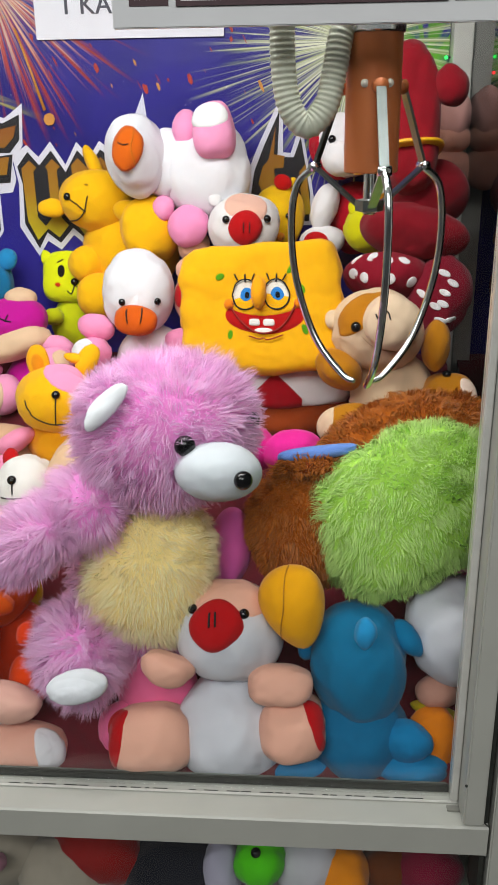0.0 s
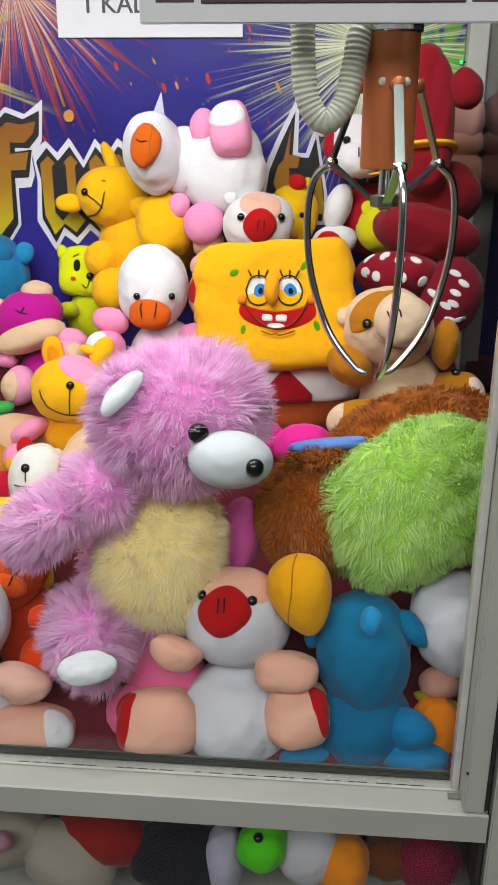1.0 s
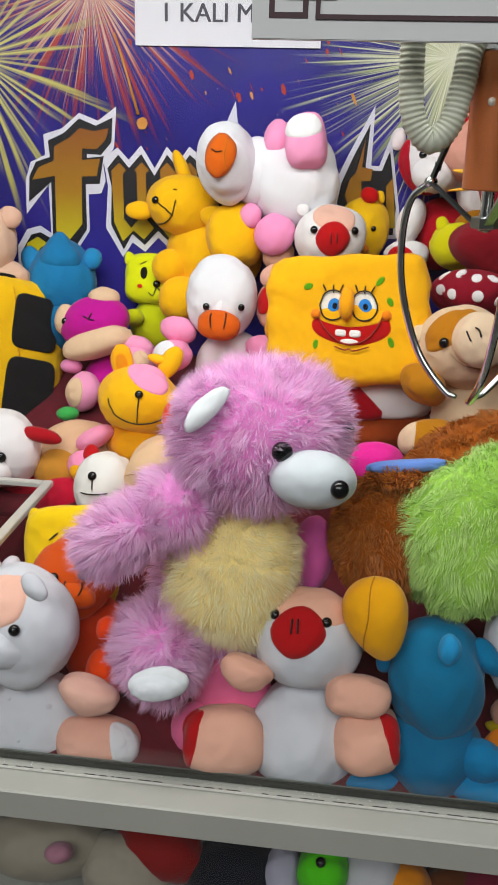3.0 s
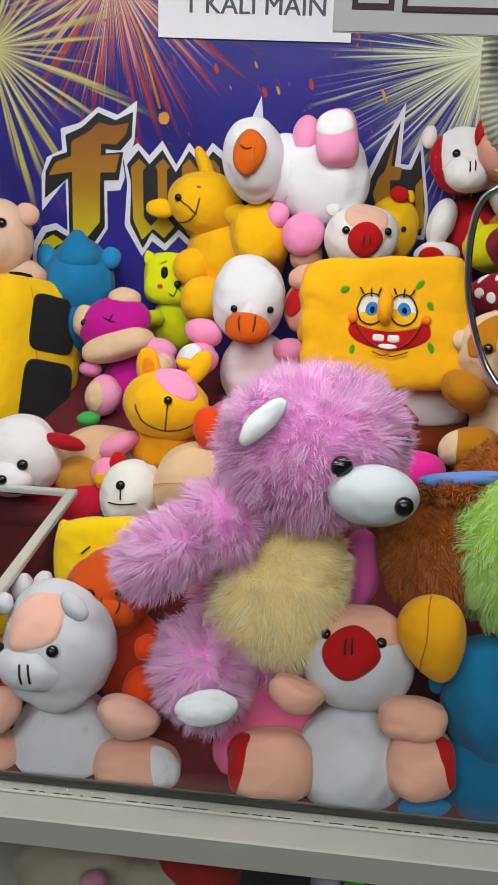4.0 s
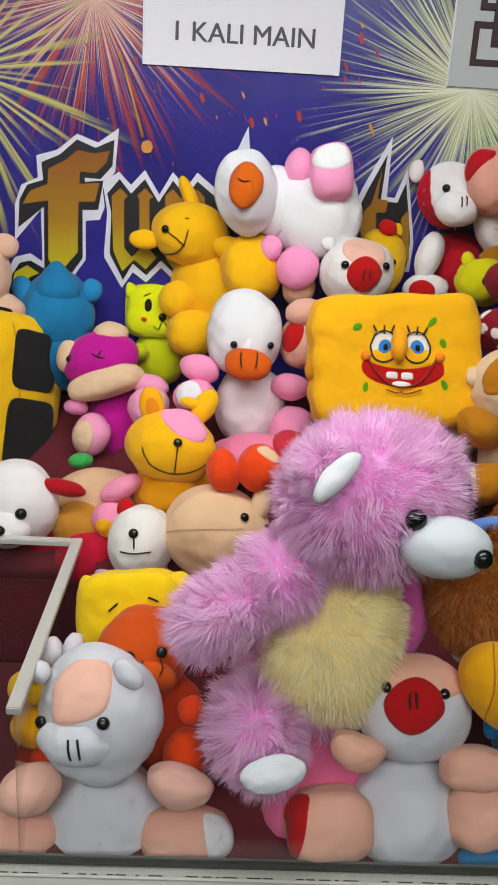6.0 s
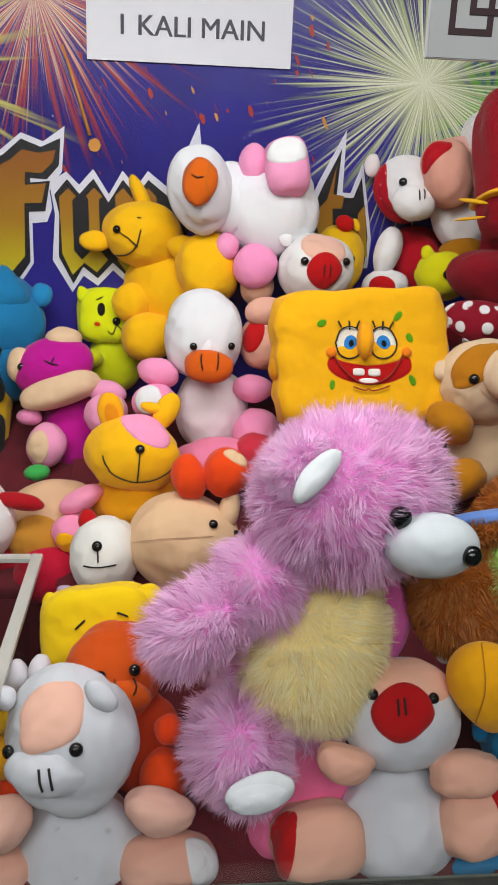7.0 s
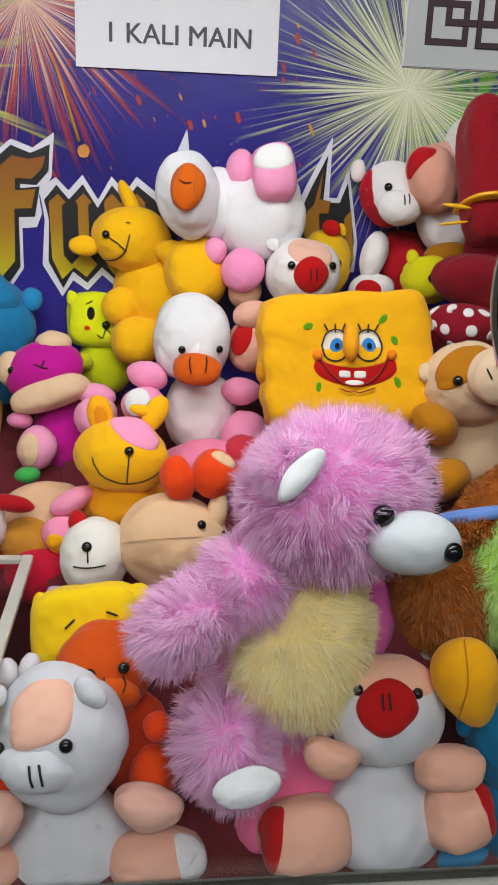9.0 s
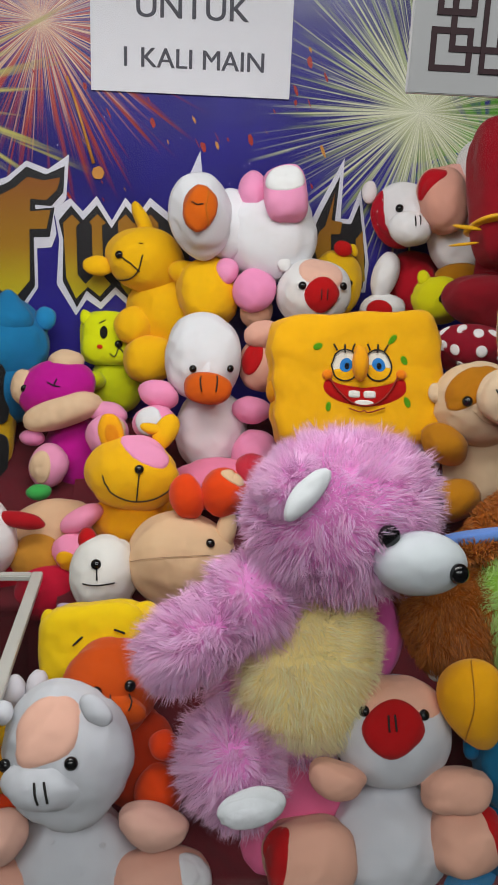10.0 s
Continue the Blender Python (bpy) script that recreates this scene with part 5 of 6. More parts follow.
b13.cap("sole", P("ead3c2"), (0.633, 0.002, 0.774), (0.34, -0.091, -0.278), (0.118, 1.01, -0.099), rise=0.001)

toy = thing("plush_snake", 'crimson plush snake coiled with white dotted belly and ribbon', "plush toy", (0.122, 0.498, 1.316))
b0 = B(toy, "neck", P("8a0e28"), (0.1215, 0.52, 1.5740), (69.4, 0.2, 3.5), (0.0325, 0.0890, 0.040), sq=3.0)
b1 = B(toy, "head", P("860d27"), (0.1664, 0.51, 1.6119), (69.1, -8.6, 7.4), (0.0203, 0.0244, 0.0178), level=3)
b2 = B(toy, "coil", P("800c26"), (0.1533, 0.53, 1.4843), (68.3, -18, 11.2), (0.0474, 0.0403, 0.0393))
b3 = B(toy, "coil", P("800c26"), (0.1296, 0.5, 1.4409), (68.9, 11.9, -0.4), (0.069, 0.0356, 0.0446))
b4 = B(toy, "coil", P("86102c"), (0.1005, 0.485, 1.3868), (69.3, 4.5, 2.5), (0.0587, 0.0329, 0.0396))
b5 = B(toy, "coil", P("780d2a"), (0.1599, 0.47, 1.366), (68.7, 14.7, -1.5), (0.0411, 0.0553, 0.0382))
b4.cap("dot", P("f0eeee"), (-0.764, 0.499, 0.409), (0.079, 0.081, 0.049), (0.095, 0.191, -0.056), rise=0.0006)
b4.cap("dot", P("f0eeee"), (-0.455, 0.575, 0.68), (0.109, 0.046, 0.034), (0.063, 0.18, -0.11), rise=0.0006)
b4.cap("dot", P("f0eeee"), (-0.15, 0.41, 0.899), (0.121, 0.02, 0.011), (0.006, 0.201, -0.091), rise=0.0006)
b4.cap("dot", P("f0eeee"), (0.184, 0.459, 0.87), (0.12, 0.002, -0.026), (-0.03, 0.196, -0.097), rise=0.0006)
b4.cap("dot", P("f0eeee"), (-0.609, -0.248, 0.753), (0.097, -0.005, 0.076), (-0.04, 0.213, 0.038), rise=0.0006)
b4.cap("dot", P("f0eeee"), (-0.094, -0.273, 0.957), (0.122, 0.011, 0.015), (-0.015, 0.212, 0.059), rise=0.0006)
b4.cap("dot", P("f0eeee"), (0.368, -0.323, 0.872), (0.114, 0.03, -0.037), (0.02, 0.209, 0.069), rise=0.0006)
b4.cap("dot", P("f0eeee"), (-0.836, -0.079, 0.543), (0.066, 0.013, 0.103), (-0.017, 0.22, 0.006), rise=0.0006)
b4.cap("dot", P("f0eeee"), (-0.364, -0.766, 0.529), (0.114, -0.031, 0.033), (-0.105, 0.142, 0.133), rise=0.0006)
b5.cap("dot", P("f0eeee"), (-0.115, 0.422, 0.899), (0.223, -0.014, 0.035), (0.027, 0.08, -0.034), rise=0.0006)
b5.cap("dot", P("f0eeee"), (0.058, -0.018, 0.998), (0.224, -0.029, -0.014), (0.021, 0.089, 0), rise=0.0006)
b5.cap("dot", P("f0eeee"), (0.079, -0.292, 0.953), (0.224, -0.022, -0.025), (0.024, 0.085, 0.024), rise=0.0006)
b5.cap("dot", P("f0eeee"), (-0.627, -0.152, 0.764), (0.174, -0.063, 0.13), (0.005, 0.088, 0.021), rise=0.0006)
b5.cap("dot", P("f0eeee"), (-0.134, -0.394, 0.909), (0.223, -0.037, 0.017), (0.018, 0.081, 0.038), rise=0.0006)
b5.cap("dot", P("f0eeee"), (0.231, 0.255, 0.939), (0.218, -0.042, -0.043), (0.015, 0.086, -0.027), rise=0.0006)
b5.cap("dot", P("f0eeee"), (0.49, -0.543, 0.682), (0.196, 0.047, -0.103), (0.043, 0.075, 0.028), rise=0.0006)
b5.cap("dot", P("f0eeee"), (0.162, -0.642, 0.75), (0.222, 0.006, -0.043), (0.037, 0.067, 0.049), rise=0.0006)
b23 = B(toy, "ribbon", RIBBON, (0.1218, 0.5050, 1.5375), (69.4, -2.1, 5), (0.0375, 0.0052, 0.0450), sq=3, lump=0.0, nap=0, label='yellow satin ribbon')
b24 = B(toy, "ribbon", RIBBON, (0.0729, 0.475, 1.5352), (69.3, 5.4, 2.1), (0.0176, 0.0027, 0.0021), level=3)
b25 = B(toy, "ribbon", RIBBON, (0.0703, 0.475, 1.5157), (69.2, -6.8, 6.7), (0.0205, 0.002, 0.0019), level=3)
b13.bead((0.082, 0.921, 0.382), 0.0054)

toy = thing("plush_calf", 'red and white plush calf with one leg raised', "plush toy", (0.038, 0.647, 1.383))
b0 = B(toy, "body", P("ab1a31"), (0.0665, 0.68, 1.4413), (72.7, -2, -4.5), (0.0442, 0.0541, 0.0391))
b1 = B(toy, "head", P("ebe8ea"), (0.0473, 0.665, 1.54), (72.3, 12.3, -9), (0.049, 0.0458, 0.0402))
b1.cap("face_patch", P("ad1a34"), (-0.682, -0.659, 0.317), (0.55, -0.479, 0.188), (-1.287, 1.678, 0.72), rise=0.001, label='red plush face patch')
b3 = B(toy, "muzzle", P("efedee"), (0.043, 0.62, 1.5244), (72.6, 7.5, -7.5), (0.0306, 0.0245, 0.0219), level=3)
b3.stitch([(0.009, 0.428, 0.904), (0.092, -0.073, 0.993)], 0.0009)
b3.stitch([(0.206, 0.557, 0.805), (0.281, 0.038, 0.959)], 0.0009)
b1.bead((-0.304, -0.118, 0.945), 0.0055)
b7 = B(toy, "ear", P("e9dfe0"), (-0.0061, 0.67, 1.5685), (72.6, 7.5, -7.5), (0.0102, 0.0157, 0.0063), level=3)
b8 = B(toy, "leg", P("dca797"), (0.0828, 0.62, 1.5627), (72.2, -13.5, -0.8), (0.0334, 0.0456, 0.0332), sq=2.4)
b8.cap("sole", P("b0182f"), (-0.529, 0.564, 0.634), (0.905, 0.357, 0.438), (0.183, 0.382, -0.187), rise=0.002, label='red sole')
b10 = B(toy, "arm", P("efedee"), (0.0191, 0.645, 1.458), (72.3, 12.3, -9), (0.019, 0.0364, 0.021))
b11 = B(toy, "leg", P("efedee"), (0.0153, 0.63, 1.4127), (72.7, -2, -4.5), (0.0332, 0.0237, 0.0225), level=3)
b11.cap("sole", P("b3122b"), (-0.225, -0.168, 0.96), (0.694, -0.028, 0.158), (-0.03, 0.776, 0.129), rise=0.001)

toy = thing("plush_lamb", 'white plush lamb with beige feet behind the snake', "plush toy", (0.157, 0.649, 1.465))
b0 = B(toy, "body", P("ebe8ea"), (0.1226, 0.645, 1.5114), (72.7, -2, -4.5), (0.0456, 0.0519, 0.0389))
b1 = B(toy, "arm", P("e0aea4"), (0.1086, 0.66, 1.5862), (71.3, 21.8, -12.2), (0.0266, 0.0234, 0.02), level=3)
b2 = B(toy, "head", P("ebe8ea"), (0.1442, 0.66, 1.6098), (72.7, -2, -4.5), (0.0327, 0.0358, 0.0342))
b3 = B(toy, "leg", P("dca797"), (0.19, 0.64, 1.5492), (69.4, 0.7, 3.9), (0.0277, 0.02, 0.0188), level=3)
b4 = B(toy, "leg", P("dca797"), (0.1889, 0.64, 1.5088), (69.4, 0.7, 3.9), (0.0327, 0.0296, 0.0249), level=3)
b5 = B(toy, "head", P("d9a9a2"), (0.1895, 0.65, 1.578), (69.4, 0.7, 3.9), (0.0261, 0.0384, 0.0317))

toy = thing("plush_chick", 'lime yellow plush chick under a brown cap', "plush toy", (0.084, 0.592, 1.403))
b0 = B(toy, "head", P("d9d41d"), (0.0803, 0.585, 1.4343), (72.7, -2, -4.5), (0.0351, 0.032, 0.0285))
b0.bead((0.005, -0.095, 0.995), 0.0061)
b2 = B(toy, "ear", P("d9d41d"), (0.0595, 0.59, 1.4619), (71.4, -21.1, 1.8), (0.0091, 0.0121, 0.0053), level=3)
b3 = B(toy, "cap", P("a8742a"), (0.111, 0.6, 1.462), (72.7, -2, -4.5), (0.0338, 0.0215, 0.0216), level=3)

toy = thing("plush_rabbit", 'hot pink smooth plush rabbit', "plush toy", (-0.042, 0.305, 1.187))
b0 = B(toy, "body", P("e8479f"), (-0.0185, 0.3, 1.2193), (69.6, -1.3, 6.2), (0.0359, 0.0274, 0.0283))
b1 = B(toy, "head", P("d53a91"), (-0.0649, 0.31, 1.2182), (69.6, -1.3, 6.2), (0.0298, 0.0265, 0.0281), level=3)

toy = thing("plush_mouse", 'mauve pink plush mouse tucked behind the bear', "plush toy", (-0.119, 0.143, 1.006))
b0 = B(toy, "body", P("c0609a"), (-0.0771, 0.15, 1.1733), (69.7, 7.9, 3.9), (0.0217, 0.04, 0.0236))
b1 = B(toy, "head", P("c96a97"), (-0.1605, 0.135, 1.0359), (69.9, -1.5, 7.3), (0.033, 0.027, 0.0298))

toy = thing("plush_seal", 'rose pink plush seal lying under the piglet', "plush toy", (-0.159, 0.102, 0.937))
b0 = B(toy, "body", P("ee7fa6"), (-0.1500, 0.105, 1.0400), (69.5, -2.7, 4.6), (0.0420, 0.0440, 0.0348))
b1 = B(toy, "tail", P("e87ba2"), (-0.1760, 0.070, 1.0080), (69.1, -12, 8.2), (0.0300, 0.0300, 0.0230))

toy = thing("plush_heart", 'dark maroon plush heart low at the glass', "plush toy", (-0.209, 0.107, 0.931))
b0 = B(toy, "lobe", P("7a1424"), (-0.2228, 0.1, 0.9584), (69.5, -2.7, 4.6), (0.0308, 0.0269, 0.0288))
b1 = B(toy, "lobe", P("701222"), (-0.1958, 0.115, 0.9587), (69.5, -2.7, 4.6), (0.0256, 0.0284, 0.027))

toy = thing("plush_toucan", 'brown furry plush bird with green back and yellow beak', "plush toy", (0.034, 0.142, 1.125))
b0 = B(toy, "head", P("9c5824"), (-0.0024, 0.15, 1.2011), (69.2, -10.6, 9.8), (0.0554, 0.0611, 0.0419), nap=0)
b0.fur(FUR_BROWN, 24000, 0.008, width=0.00035, clump=0.25, seed=21, comb=(0.15, -0.1, -0.7))
b2 = B(toy, "body", P("9c5824"), (0.0998, 0.185, 1.2344), (67.3, -25.5, 16), (0.106, 0.083, 0.0469), nap=0)
b2.fur(FUR_BROWN, 24000, 0.008, width=0.0005, clump=0.25, seed=22, comb=(0.1, -0.1, -0.6))
b4 = B(toy, "back_patch", P("b2d872"), (0.0990, 0.145, 1.2230), (68.5, -22.1, 14.7), (0.093, 0.0680, 0.0397), sq=2.9, label='lime green furry patch', nap=0)
b4.fur(FUR_GREEN, 28000, 0.01, width=0.0005, clump=0.25, seed=23, comb=(-0.1, -0.1, -0.7))
b6 = B(toy, "beak", P("f9b31a"), (-0.0108, 0.065, 1.1585), (68.9, -14.4, 11.2), (0.0292, 0.0395, 0.0240), egg=-0.30, lump=0.01, label='yellow felt beak')
b6.stitch([(0.148, 0.967, 0.206), (-0.334, 0.147, 0.931), (-0.759, -0.645, 0.091)], 0.0005, material=SEAM_YELLOW)
b0.bead((-0.645, -0.76, 0.081), 0.0068, material=P("e6e4e0"))
b9 = B(toy, "strap", P("6f8fd0"), (0.0084, 0.155, 1.2758), (69.5, -5, 7.6), (0.0386, 0.0066, 0.0112), sq=3, label='light blue felt wing lining')
b10 = B(toy, "wing", P("7a3c16"), (0.0093, 0.15, 1.2612), (69.6, 1.5, 5.2), (0.0364, 0.011, 0.014))
b10.fur(FUR_BROWN, 3000, 0.01, width=0.0007, clump=0.25, seed=24, knots=60)

toy = thing("plush_hippo", 'teal blue plush hippo sitting at the glass', "plush toy", (0.057, 0.066, 0.954))
b0 = B(toy, "body", P("1f6a92"), (0.053, 0.075, 1.0156), (69.9, -1.5, 7.3), (0.0510, 0.0525, 0.0426))
b1 = B(toy, "head", P("227096"), (0.0505, 0.085, 1.088), (69.7, -9, 10.1), (0.0485, 0.0610, 0.0455))
b2 = B(toy, "ear", P("2878a2"), (0.0961, 0.09, 1.112), (65.6, -34, 21), (0.0118, 0.0215, 0.0096), level=3)
b3 = B(toy, "horn", P("3a8cbc"), (0.0529, 0.038, 1.1494), (69.7, 7.9, 3.9), (0.01, 0.014, 0.0095), level=3)
b5 = B(toy, "arm", P("2676a4"), (0.0961, 0.05, 1.0246), (68.9, 17.3, 0.2), (0.0255, 0.0192, 0.0177))
b6 = B(toy, "leg", P("2676a4"), (-0.0051, 0.05, 0.9842), (69.8, -6.2, 9), (0.034, 0.0175, 0.0195))
b7 = B(toy, "leg", P("2878a6"), (0.1037, 0.05, 0.9945), (69.8, 6, 4.6), (0.0388, 0.0183, 0.0213))
b8 = B(toy, "ear", P("226e98"), (0.0051, 0.09, 1.1051), (67.5, 26.6, -3.8), (0.0109, 0.0185, 0.0085), level=3)

toy = thing("plush_dog", 'white plush dog lying against the post', "plush toy", (0.158, 0.14, 1.055))
b0 = B(toy, "body", P("dfe0e6"), (0.138, 0.12, 1.1057), (69.1, -8.6, 7.4), (0.0424, 0.0569, 0.0417))
b1 = B(toy, "head", P("d8d9df"), (0.1782, 0.16, 1.103), (69.4, 0.7, 3.9), (0.0348, 0.0406, 0.0376))

toy = thing("plush_pink_rabbit", 'pink plush rabbit arms resting on the dog', "plush toy", (0.142, 0.147, 1.138))
b0 = B(toy, "arm", P("ee8fb9"), (0.1318, 0.13, 1.2041), (68.9, 11.9, -0.4), (0.026, 0.0146, 0.0156))
b1 = B(toy, "arm", P("ea86b2"), (0.1347, 0.13, 1.1768), (69.3, 6.3, 1.8), (0.0307, 0.0131, 0.0161))
b2 = B(toy, "body", P("e07fab"), (0.1596, 0.18, 1.1669), (69.4, 0.7, 3.9), (0.0318, 0.0289, 0.0304))

toy = thing("plush_orange_fish", 'orange plush fish with olive band in the corner', "plush toy", (0.129, 0.088, 0.966))
b0 = B(toy, "body", P("d37f14"), (0.1248, 0.075, 1.0014), (69.3, 5.4, 2.1), (0.0266, 0.0399, 0.0261))
b1 = B(toy, "band", P("a5920f"), (0.1307, 0.09, 1.0276), (68.3, 17.5, -2.7), (0.0279, 0.0078, 0.0118))
b2 = B(toy, "tail", P("c99a8a"), (0.1309, 0.1, 1.0449), (69.4, 0.7, 3.9), (0.0224, 0.0168, 0.0194), level=3)

toy = thing("plush_parrot", 'ochre plush parrot with a pink crown by the post', "plush toy", (0.131, 0.267, 1.173))
b0 = B(toy, "head", P("c98a3a"), (0.1604, 0.25, 1.2094), (69.4, 0.7, 3.9), (0.0281, 0.0379, 0.0261))
b0.cap("crown", P("e07a9e"), (0.152, 0.733, 0.663), (1.17, -0.134, -0.121), (-0.086, 0.357, -0.375), rise=0.001)
b0.bead((-0.699, 0.634, 0.332), 0.0037)
b0.cap("wing", P("e3a41c"), (0.222, 0.342, 0.913), (0.889, -0.071, -0.19), (-0.046, 0.533, -0.189), rise=0.001)
b4 = B(toy, "body", P("a8316f"), (0.123, 0.28, 1.2028), (69.4, 0.7, 3.9), (0.0329, 0.0291, 0.031))
b5 = B(toy, "foot", P("e9c3b4"), (0.111, 0.27, 1.2337), (69.4, 0.7, 3.9), (0.0161, 0.0124, 0.0141), level=3)

toy = thing("plush_beaver", 'tan plush beaver lying face down under the frog', "plush toy", (-0.426, 0.433, 1.107))
b0 = B(toy, "body", P("d8b496"), (-0.4145, 0.43, 1.1597), (69.1, -12, 8.2), (0.0578, 0.0405, 0.0339))
b1 = B(toy, "leg", P("b98546"), (-0.4271, 0.4, 1.1402), (69.5, -2.7, 4.6), (0.0369, 0.0298, 0.0265))
b2 = B(toy, "arm", P("4fa85c"), (-0.4378, 0.47, 1.1976), (69.5, -2.7, 4.6), (0.0163, 0.0104, 0.013), level=3)

toy = thing("plush_strawberry", 'crimson plush strawberry beside the chute', "plush toy", (-0.393, 0.375, 1.066))
b0 = B(toy, "body", P("b3123c"), (-0.4105, 0.38, 1.1057), (69.5, -2.7, 4.6), (0.0437, 0.0366, 0.04))
b1 = B(toy, "leaf", P("8c0f2e"), (-0.3763, 0.37, 1.094), (69.5, -2.7, 4.6), (0.028, 0.028, 0.028), level=3)

toy = thing("plush_flamingo", 'rose pink plush flamingo body behind the bear', "plush toy", (-0.194, 0.455, 1.159))
b0 = B(toy, "body", P("e58aa8"), (-0.2145, 0.46, 1.2132), (72.7, -2, -4.5), (0.0605, 0.0327, 0.0445))
b1 = B(toy, "wing", P("c2414e"), (-0.1734, 0.45, 1.2322), (72.7, -2, -4.5), (0.0282, 0.0253, 0.0267), level=3)

toy = thing("plush_small_dog", 'grey white plush dog paws beside the chute', "plush toy", (-0.401, 0.14, 1.061))
b0 = B(toy, "paw", P("d6d2d8"), (-0.3905, 0.135, 1.1351), (72.7, -2, -4.5), (0.0103, 0.0165, 0.0117), level=3)
b1 = B(toy, "paw", P("d6d2d8"), (-0.4109, 0.135, 1.1313), (72.7, -2, -4.5), (0.0113, 0.0155, 0.0119), level=3)
b2 = B(toy, "body", P("cfcbd1"), (-0.4029, 0.15, 1.0855), (72.7, -2, -4.5), (0.024, 0.0267, 0.0253))

toy = thing("plush_lemon", 'yellow plush lemon lying in the prize chute', "plush toy", (-0.424, 0.095, 1.064))
b0 = B(toy, "body", P("d9ac16"), (-0.4256, 0.1, 1.1159), (72.7, -2, -4.5), (0.0188, 0.0169, 0.0178), level=3)
b1 = B(toy, "body", P("d9a016"), (-0.4214, 0.09, 1.0823), (72.7, -2, -4.5), (0.0209, 0.0199, 0.0203), level=3)

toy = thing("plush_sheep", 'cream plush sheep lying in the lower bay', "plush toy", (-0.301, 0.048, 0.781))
# fleece darker than its cream: the bay's dimness is put into the colour
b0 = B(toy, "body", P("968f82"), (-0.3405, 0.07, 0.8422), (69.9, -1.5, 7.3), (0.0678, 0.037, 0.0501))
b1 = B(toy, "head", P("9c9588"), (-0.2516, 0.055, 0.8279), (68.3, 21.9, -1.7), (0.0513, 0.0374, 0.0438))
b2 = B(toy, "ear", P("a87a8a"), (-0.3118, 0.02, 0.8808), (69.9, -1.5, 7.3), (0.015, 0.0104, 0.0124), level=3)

toy = thing("plush_penguin", 'black and red plush penguin in the lower bay', "plush toy", (-0.175, 0.073, 0.772))
b0 = B(toy, "body", P("12141d"), (-0.1347, 0.07, 0.8269), (69.9, -1.5, 7.3), (0.0605, 0.0363, 0.0469))
b1 = B(toy, "wing", P("7d0f18"), (-0.2159, 0.075, 0.8484), (68.3, 21.9, -1.7), (0.0487, 0.0317, 0.0393))

toy = thing("plush_turtle", 'lime green plush turtle with black eyes in the lower bay', "plush toy", (-0.042, 0.06, 0.805))
b0 = B(toy, "head", P("5fc227"), (-0.0443, 0.05, 0.8698), (69.1, -15.5, 12.6), (0.0277, 0.0265, 0.0271))
b0.bead((0.018, 0.653, 0.757), 0.0052)
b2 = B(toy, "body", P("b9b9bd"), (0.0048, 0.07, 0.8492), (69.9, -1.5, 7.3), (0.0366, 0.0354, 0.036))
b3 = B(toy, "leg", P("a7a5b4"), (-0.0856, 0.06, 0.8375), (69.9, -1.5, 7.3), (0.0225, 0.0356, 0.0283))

toy = thing("plush_carp", 'orange plush carp lying in the lower bay', "plush toy", (0.04, 0.06, 0.814))
b0 = B(toy, "body", P("d98a14"), (0.04, 0.06, 0.8425), (69.9, -1.5, 7.3), (0.0303, 0.0321, 0.0312))

toy = thing("plush_plum", 'plum purple plush ball in the lower bay', "plush toy", (0.11, 0.075, 0.808))
b0 = B(toy, "body", P("6f1230"), (0.1296, 0.07, 0.8426), (69.9, -1.5, 7.3), (0.0361, 0.0291, 0.0324))
b1 = B(toy, "stalk", P("5a3018"), (0.091, 0.08, 0.8371), (69.9, -1.5, 7.3), (0.0326, 0.0249, 0.0285))

# ---------------------------------------------------------------- the claw with its cord and hose
CX, CY, UP = 0.045, 0.07, 0.25
claw = thing("grabber_claw", "copper and chrome grabber claw with three prongs hanging on a cord", "claw", (CX, CY, 1.15 + UP))


def lathe(name, prof, material, parent, sides=40, label=""):
    verts, faces = [], []
    for r, z in prof:
        for k in range(sides):
            a = 2 * math.pi * k / sides
            verts.append((CX + r * math.cos(a), CY + r * math.sin(a), z + UP))
    n = len(prof)
    for i in range(n - 1):
        for k in range(sides):
            j = (k + 1) % sides
            faces.append([i * sides + k, i * sides + j, (i + 1) * sides + j, (i + 1) * sides + k])
    faces += [list(range(sides))[::-1], [(n - 1) * sides + k for k in range(sides)]]
    ob = part(name, verts, faces, material, parent, label, at=(CX, CY, prof[0][1] + UP))
    ob.modifiers.new("crease", "EDGE_SPLIT").split_angle = radians(35)
    return ob


lathe("motor_can", [(0.0195, 1.2895), (0.0205, 1.2905), (0.0205, 1.3860)], COPPER, claw, label="copper lacquered motor can")
capm = lathe("collar", [(0.0212, 1.3862), (0.0222, 1.3872), (0.0222, 1.4050), (0.0212, 1.4075), (0.0195, 1.4080), (0.0185, 1.4065), (0.0005, 1.4065)], CHROME, claw, label="polished chrome collar")
for a in (0.4, 2.5, 4.6, 5.4):
    x, y = CX + 0.0222 * math.cos(a), CY + 0.0222 * math.sin(a)
    tube("screw", [(x, y, 1.396 + UP), (x + 0.0016 * math.cos(a), y + 0.0016 * math.sin(a), 1.396 + UP)], 0.0028, STEEL, claw, sides=10)
for a in (0.8, 3.9):
    tube("slot", [(CX + 0.013 * math.cos(a + q * 0.25), CY + 0.013 * math.sin(a + q * 0.25), 1.4069 + UP) for q in range(-2, 3)], 0.0010, SEAL, claw, sides=6)
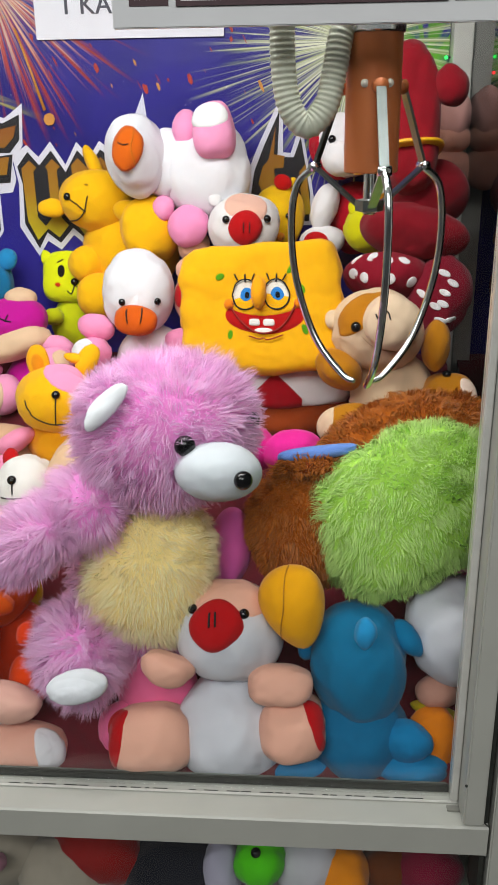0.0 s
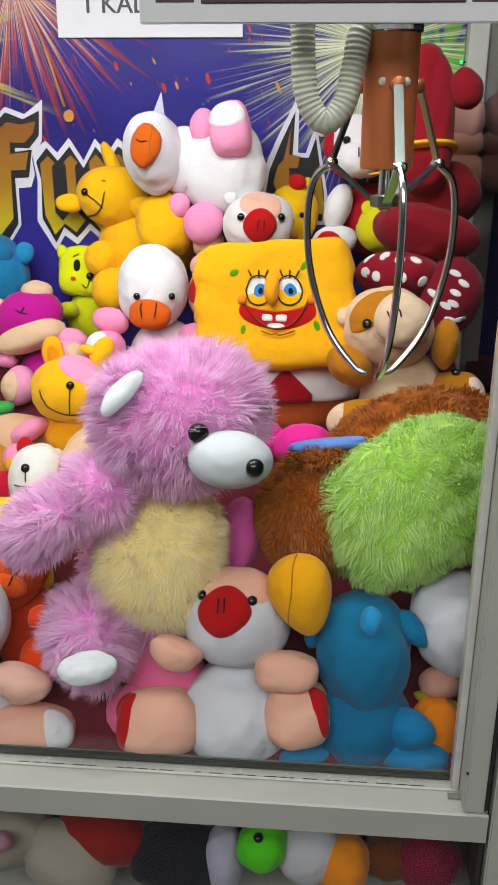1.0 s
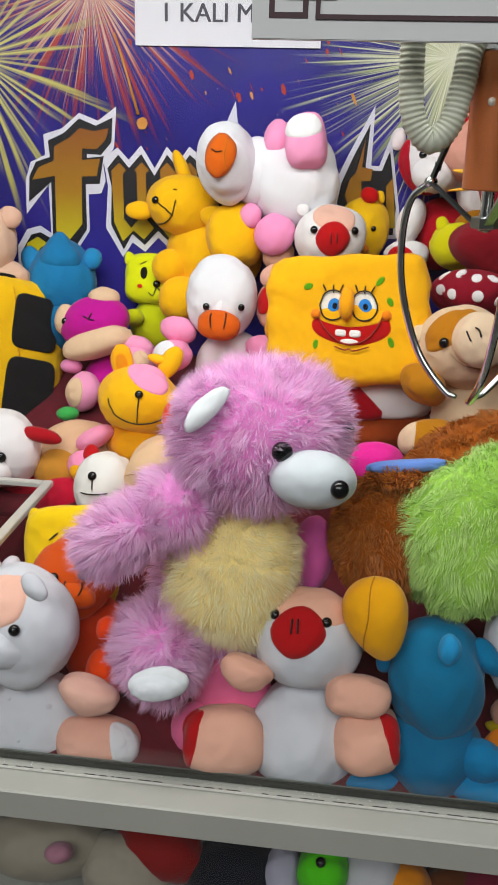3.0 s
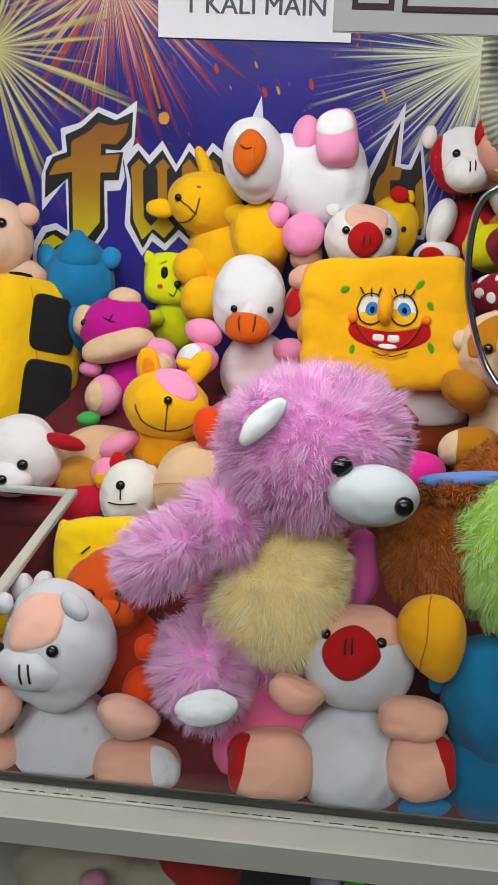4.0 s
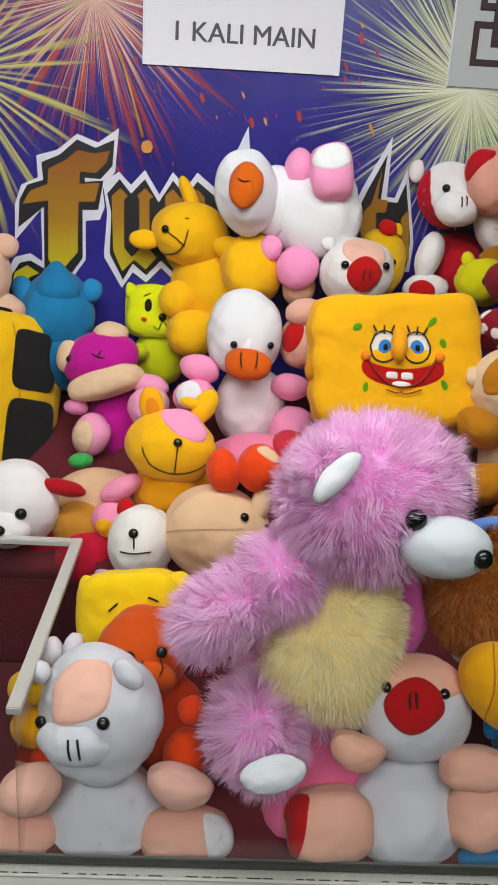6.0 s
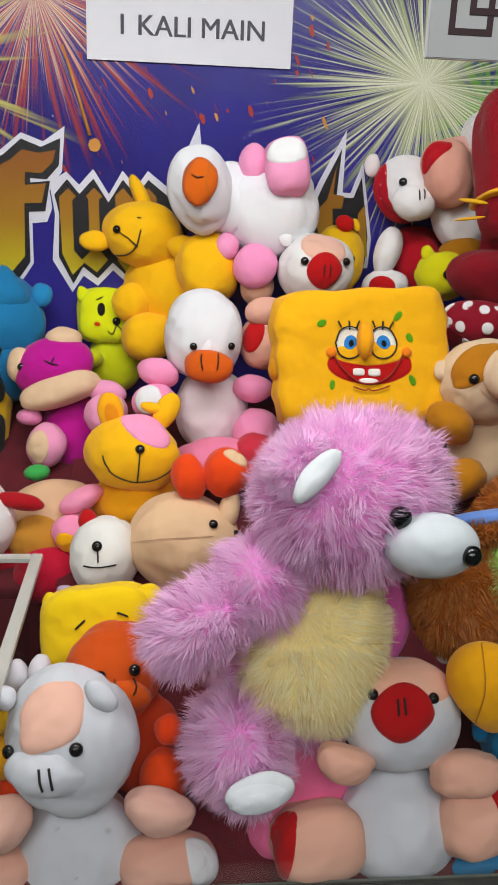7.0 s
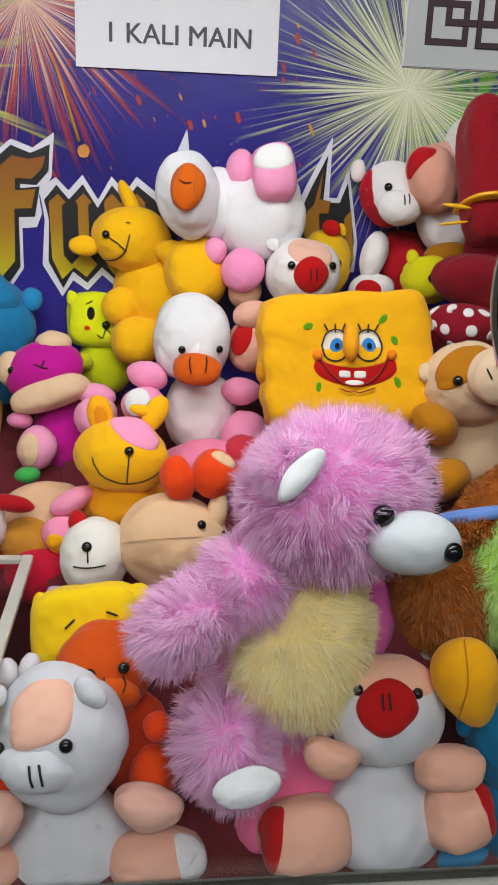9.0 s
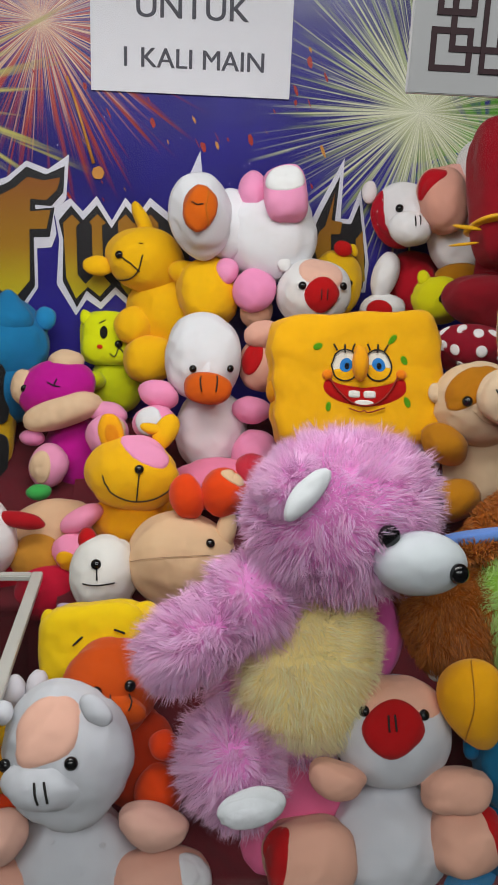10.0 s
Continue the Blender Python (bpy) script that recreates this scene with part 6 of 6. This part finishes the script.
for x in (-0.0075, 0.0105):
    tube("pale_dot", [(CX + x, CY - math.sqrt(0.0205 ** 2 - x * x) - 0.0002, 1.352 + UP), (CX + x, CY - math.sqrt(0.0205 ** 2 - x * x) - 0.0007, 1.352 + UP)], 0.0030, smooth("pale_paint", "c9c2b4", 0.5), claw, sides=16)
tube("knob", [(CX, CY, 1.4066 + UP), (CX, CY, 1.4090 + UP), (CX, CY, 1.4110 + UP), (CX, CY, 1.4150 + UP), (CX, CY, 1.4170 + UP)], [0.0035, 0.0035, 0.0018, 0.0030, 0.0012], STEEL, claw)
tube("cord", [(CX, CY, 1.4165 + UP), (CX, CY + 0.001, 1.85), (CX, CY + 0.002, 2.019)], 0.0011, CORD, claw, "olive woven cord", sides=8)
lathe("plunger", [(0.0040, 1.2580), (0.0050, 1.2590), (0.0050, 1.2900)], CHROME, claw, sides=20)
lathe("hub", [(0.0070, 1.2600), (0.0110, 1.2610), (0.0110, 1.2690), (0.0070, 1.2700)], STEEL, claw, sides=6)


def bar(name, a, b, w, d, material, parent):
    """A flat link with rounded ends between two pivots."""
    a, b = Vector(a), Vector(b)
    t = (b - a).normalized()
    out = Vector((a.x + b.x - 2 * CX, a.y + b.y - 2 * CY, 0)).normalized()
    side = t.cross(out).normalized()
    nrm = side.cross(t)
    rim = []
    for k in range(9):
        q = math.pi * k / 8
        rim.append(b + (side * math.cos(q) + t * math.sin(q)) * w)
    for k in range(9):
        q = math.pi * k / 8
        rim.append(a - (side * math.cos(q) + t * math.sin(q)) * w)
    n = len(rim)
    verts = [(p + nrm * d)[:] for p in rim] + [(p - nrm * d)[:] for p in rim]
    faces = [list(range(n)), [n + i for i in range(n)][::-1]] + [[i, n + i, n + (i + 1) % n, (i + 1) % n] for i in range(n)]
    return part(name, verts, faces, material, parent, flat=True, at=tuple(a))


for ang in (-82, 28, 152):
    ca, sa = math.cos(radians(ang)), math.sin(radians(ang))

    def at(r, z):
        return (CX + r * ca, CY + r * sa, z + UP)

    lug = tube("lug", [at(0.0190, 1.3500), at(0.0275, 1.3500)], 0.0055, COPPER, claw, sides=14)
    bar("upper_link", at(0.0265, 1.3490), at(0.0480, 1.2930), 0.0036, 0.0012, STEEL, claw)
    bar("lower_link", at(0.0100, 1.2650), at(0.0480, 1.2930), 0.0034, 0.0011, STEEL, claw)
    tube("pivot", [(at(0.0480, 1.293)[0] + sa * q, at(0.0480, 1.293)[1] - ca * q, 1.293 + UP) for q in (-0.005, 0.005)], 0.0036, CHROME, claw, sides=14)
    run = spline([at(0.0475, 1.2930), at(0.0640, 1.2780), at(0.0690, 1.2450), at(0.0640, 1.2020), at(0.0460, 1.1560), at(0.0200, 1.1270), at(0.0075, 1.1220)], 6)
    tube("prong", run, [0.0030] * 30 + [0.0028, 0.0027, 0.0026, 0.0025, 0.0024, 0.0022, 0.0018], CHROME, claw, "curved chrome prong", sides=12)

hose_run = spline([(-0.010, 0.062, 2.018), (-0.014, 0.058, 1.85), (-0.020, 0.053, 1.70), (-0.022, 0.050, 1.635), (-0.018, 0.049, 1.592), (-0.005, 0.049, 1.574),
                   (0.009, 0.051, 1.585), (0.016, 0.055, 1.612), (0.020, 0.060, 1.634), (0.027, 0.066, 1.646)], 160)
# even spacing along the hose, then a rib every few millimetres
acc, even = 0.0, [hose_run[0]]
for p, q in zip(hose_run, hose_run[1:]):
    acc += (q - p).length
    if acc >= 0.0009:
        even.append(q)
        acc = 0.0
tube("hose", even, [0.0090 + 0.0008 * max(-0.5, math.sin(k * 2 * math.pi / 4.0)) for k in range(len(even))], HOSE, claw, "grey corrugated plastic hose", sides=18)
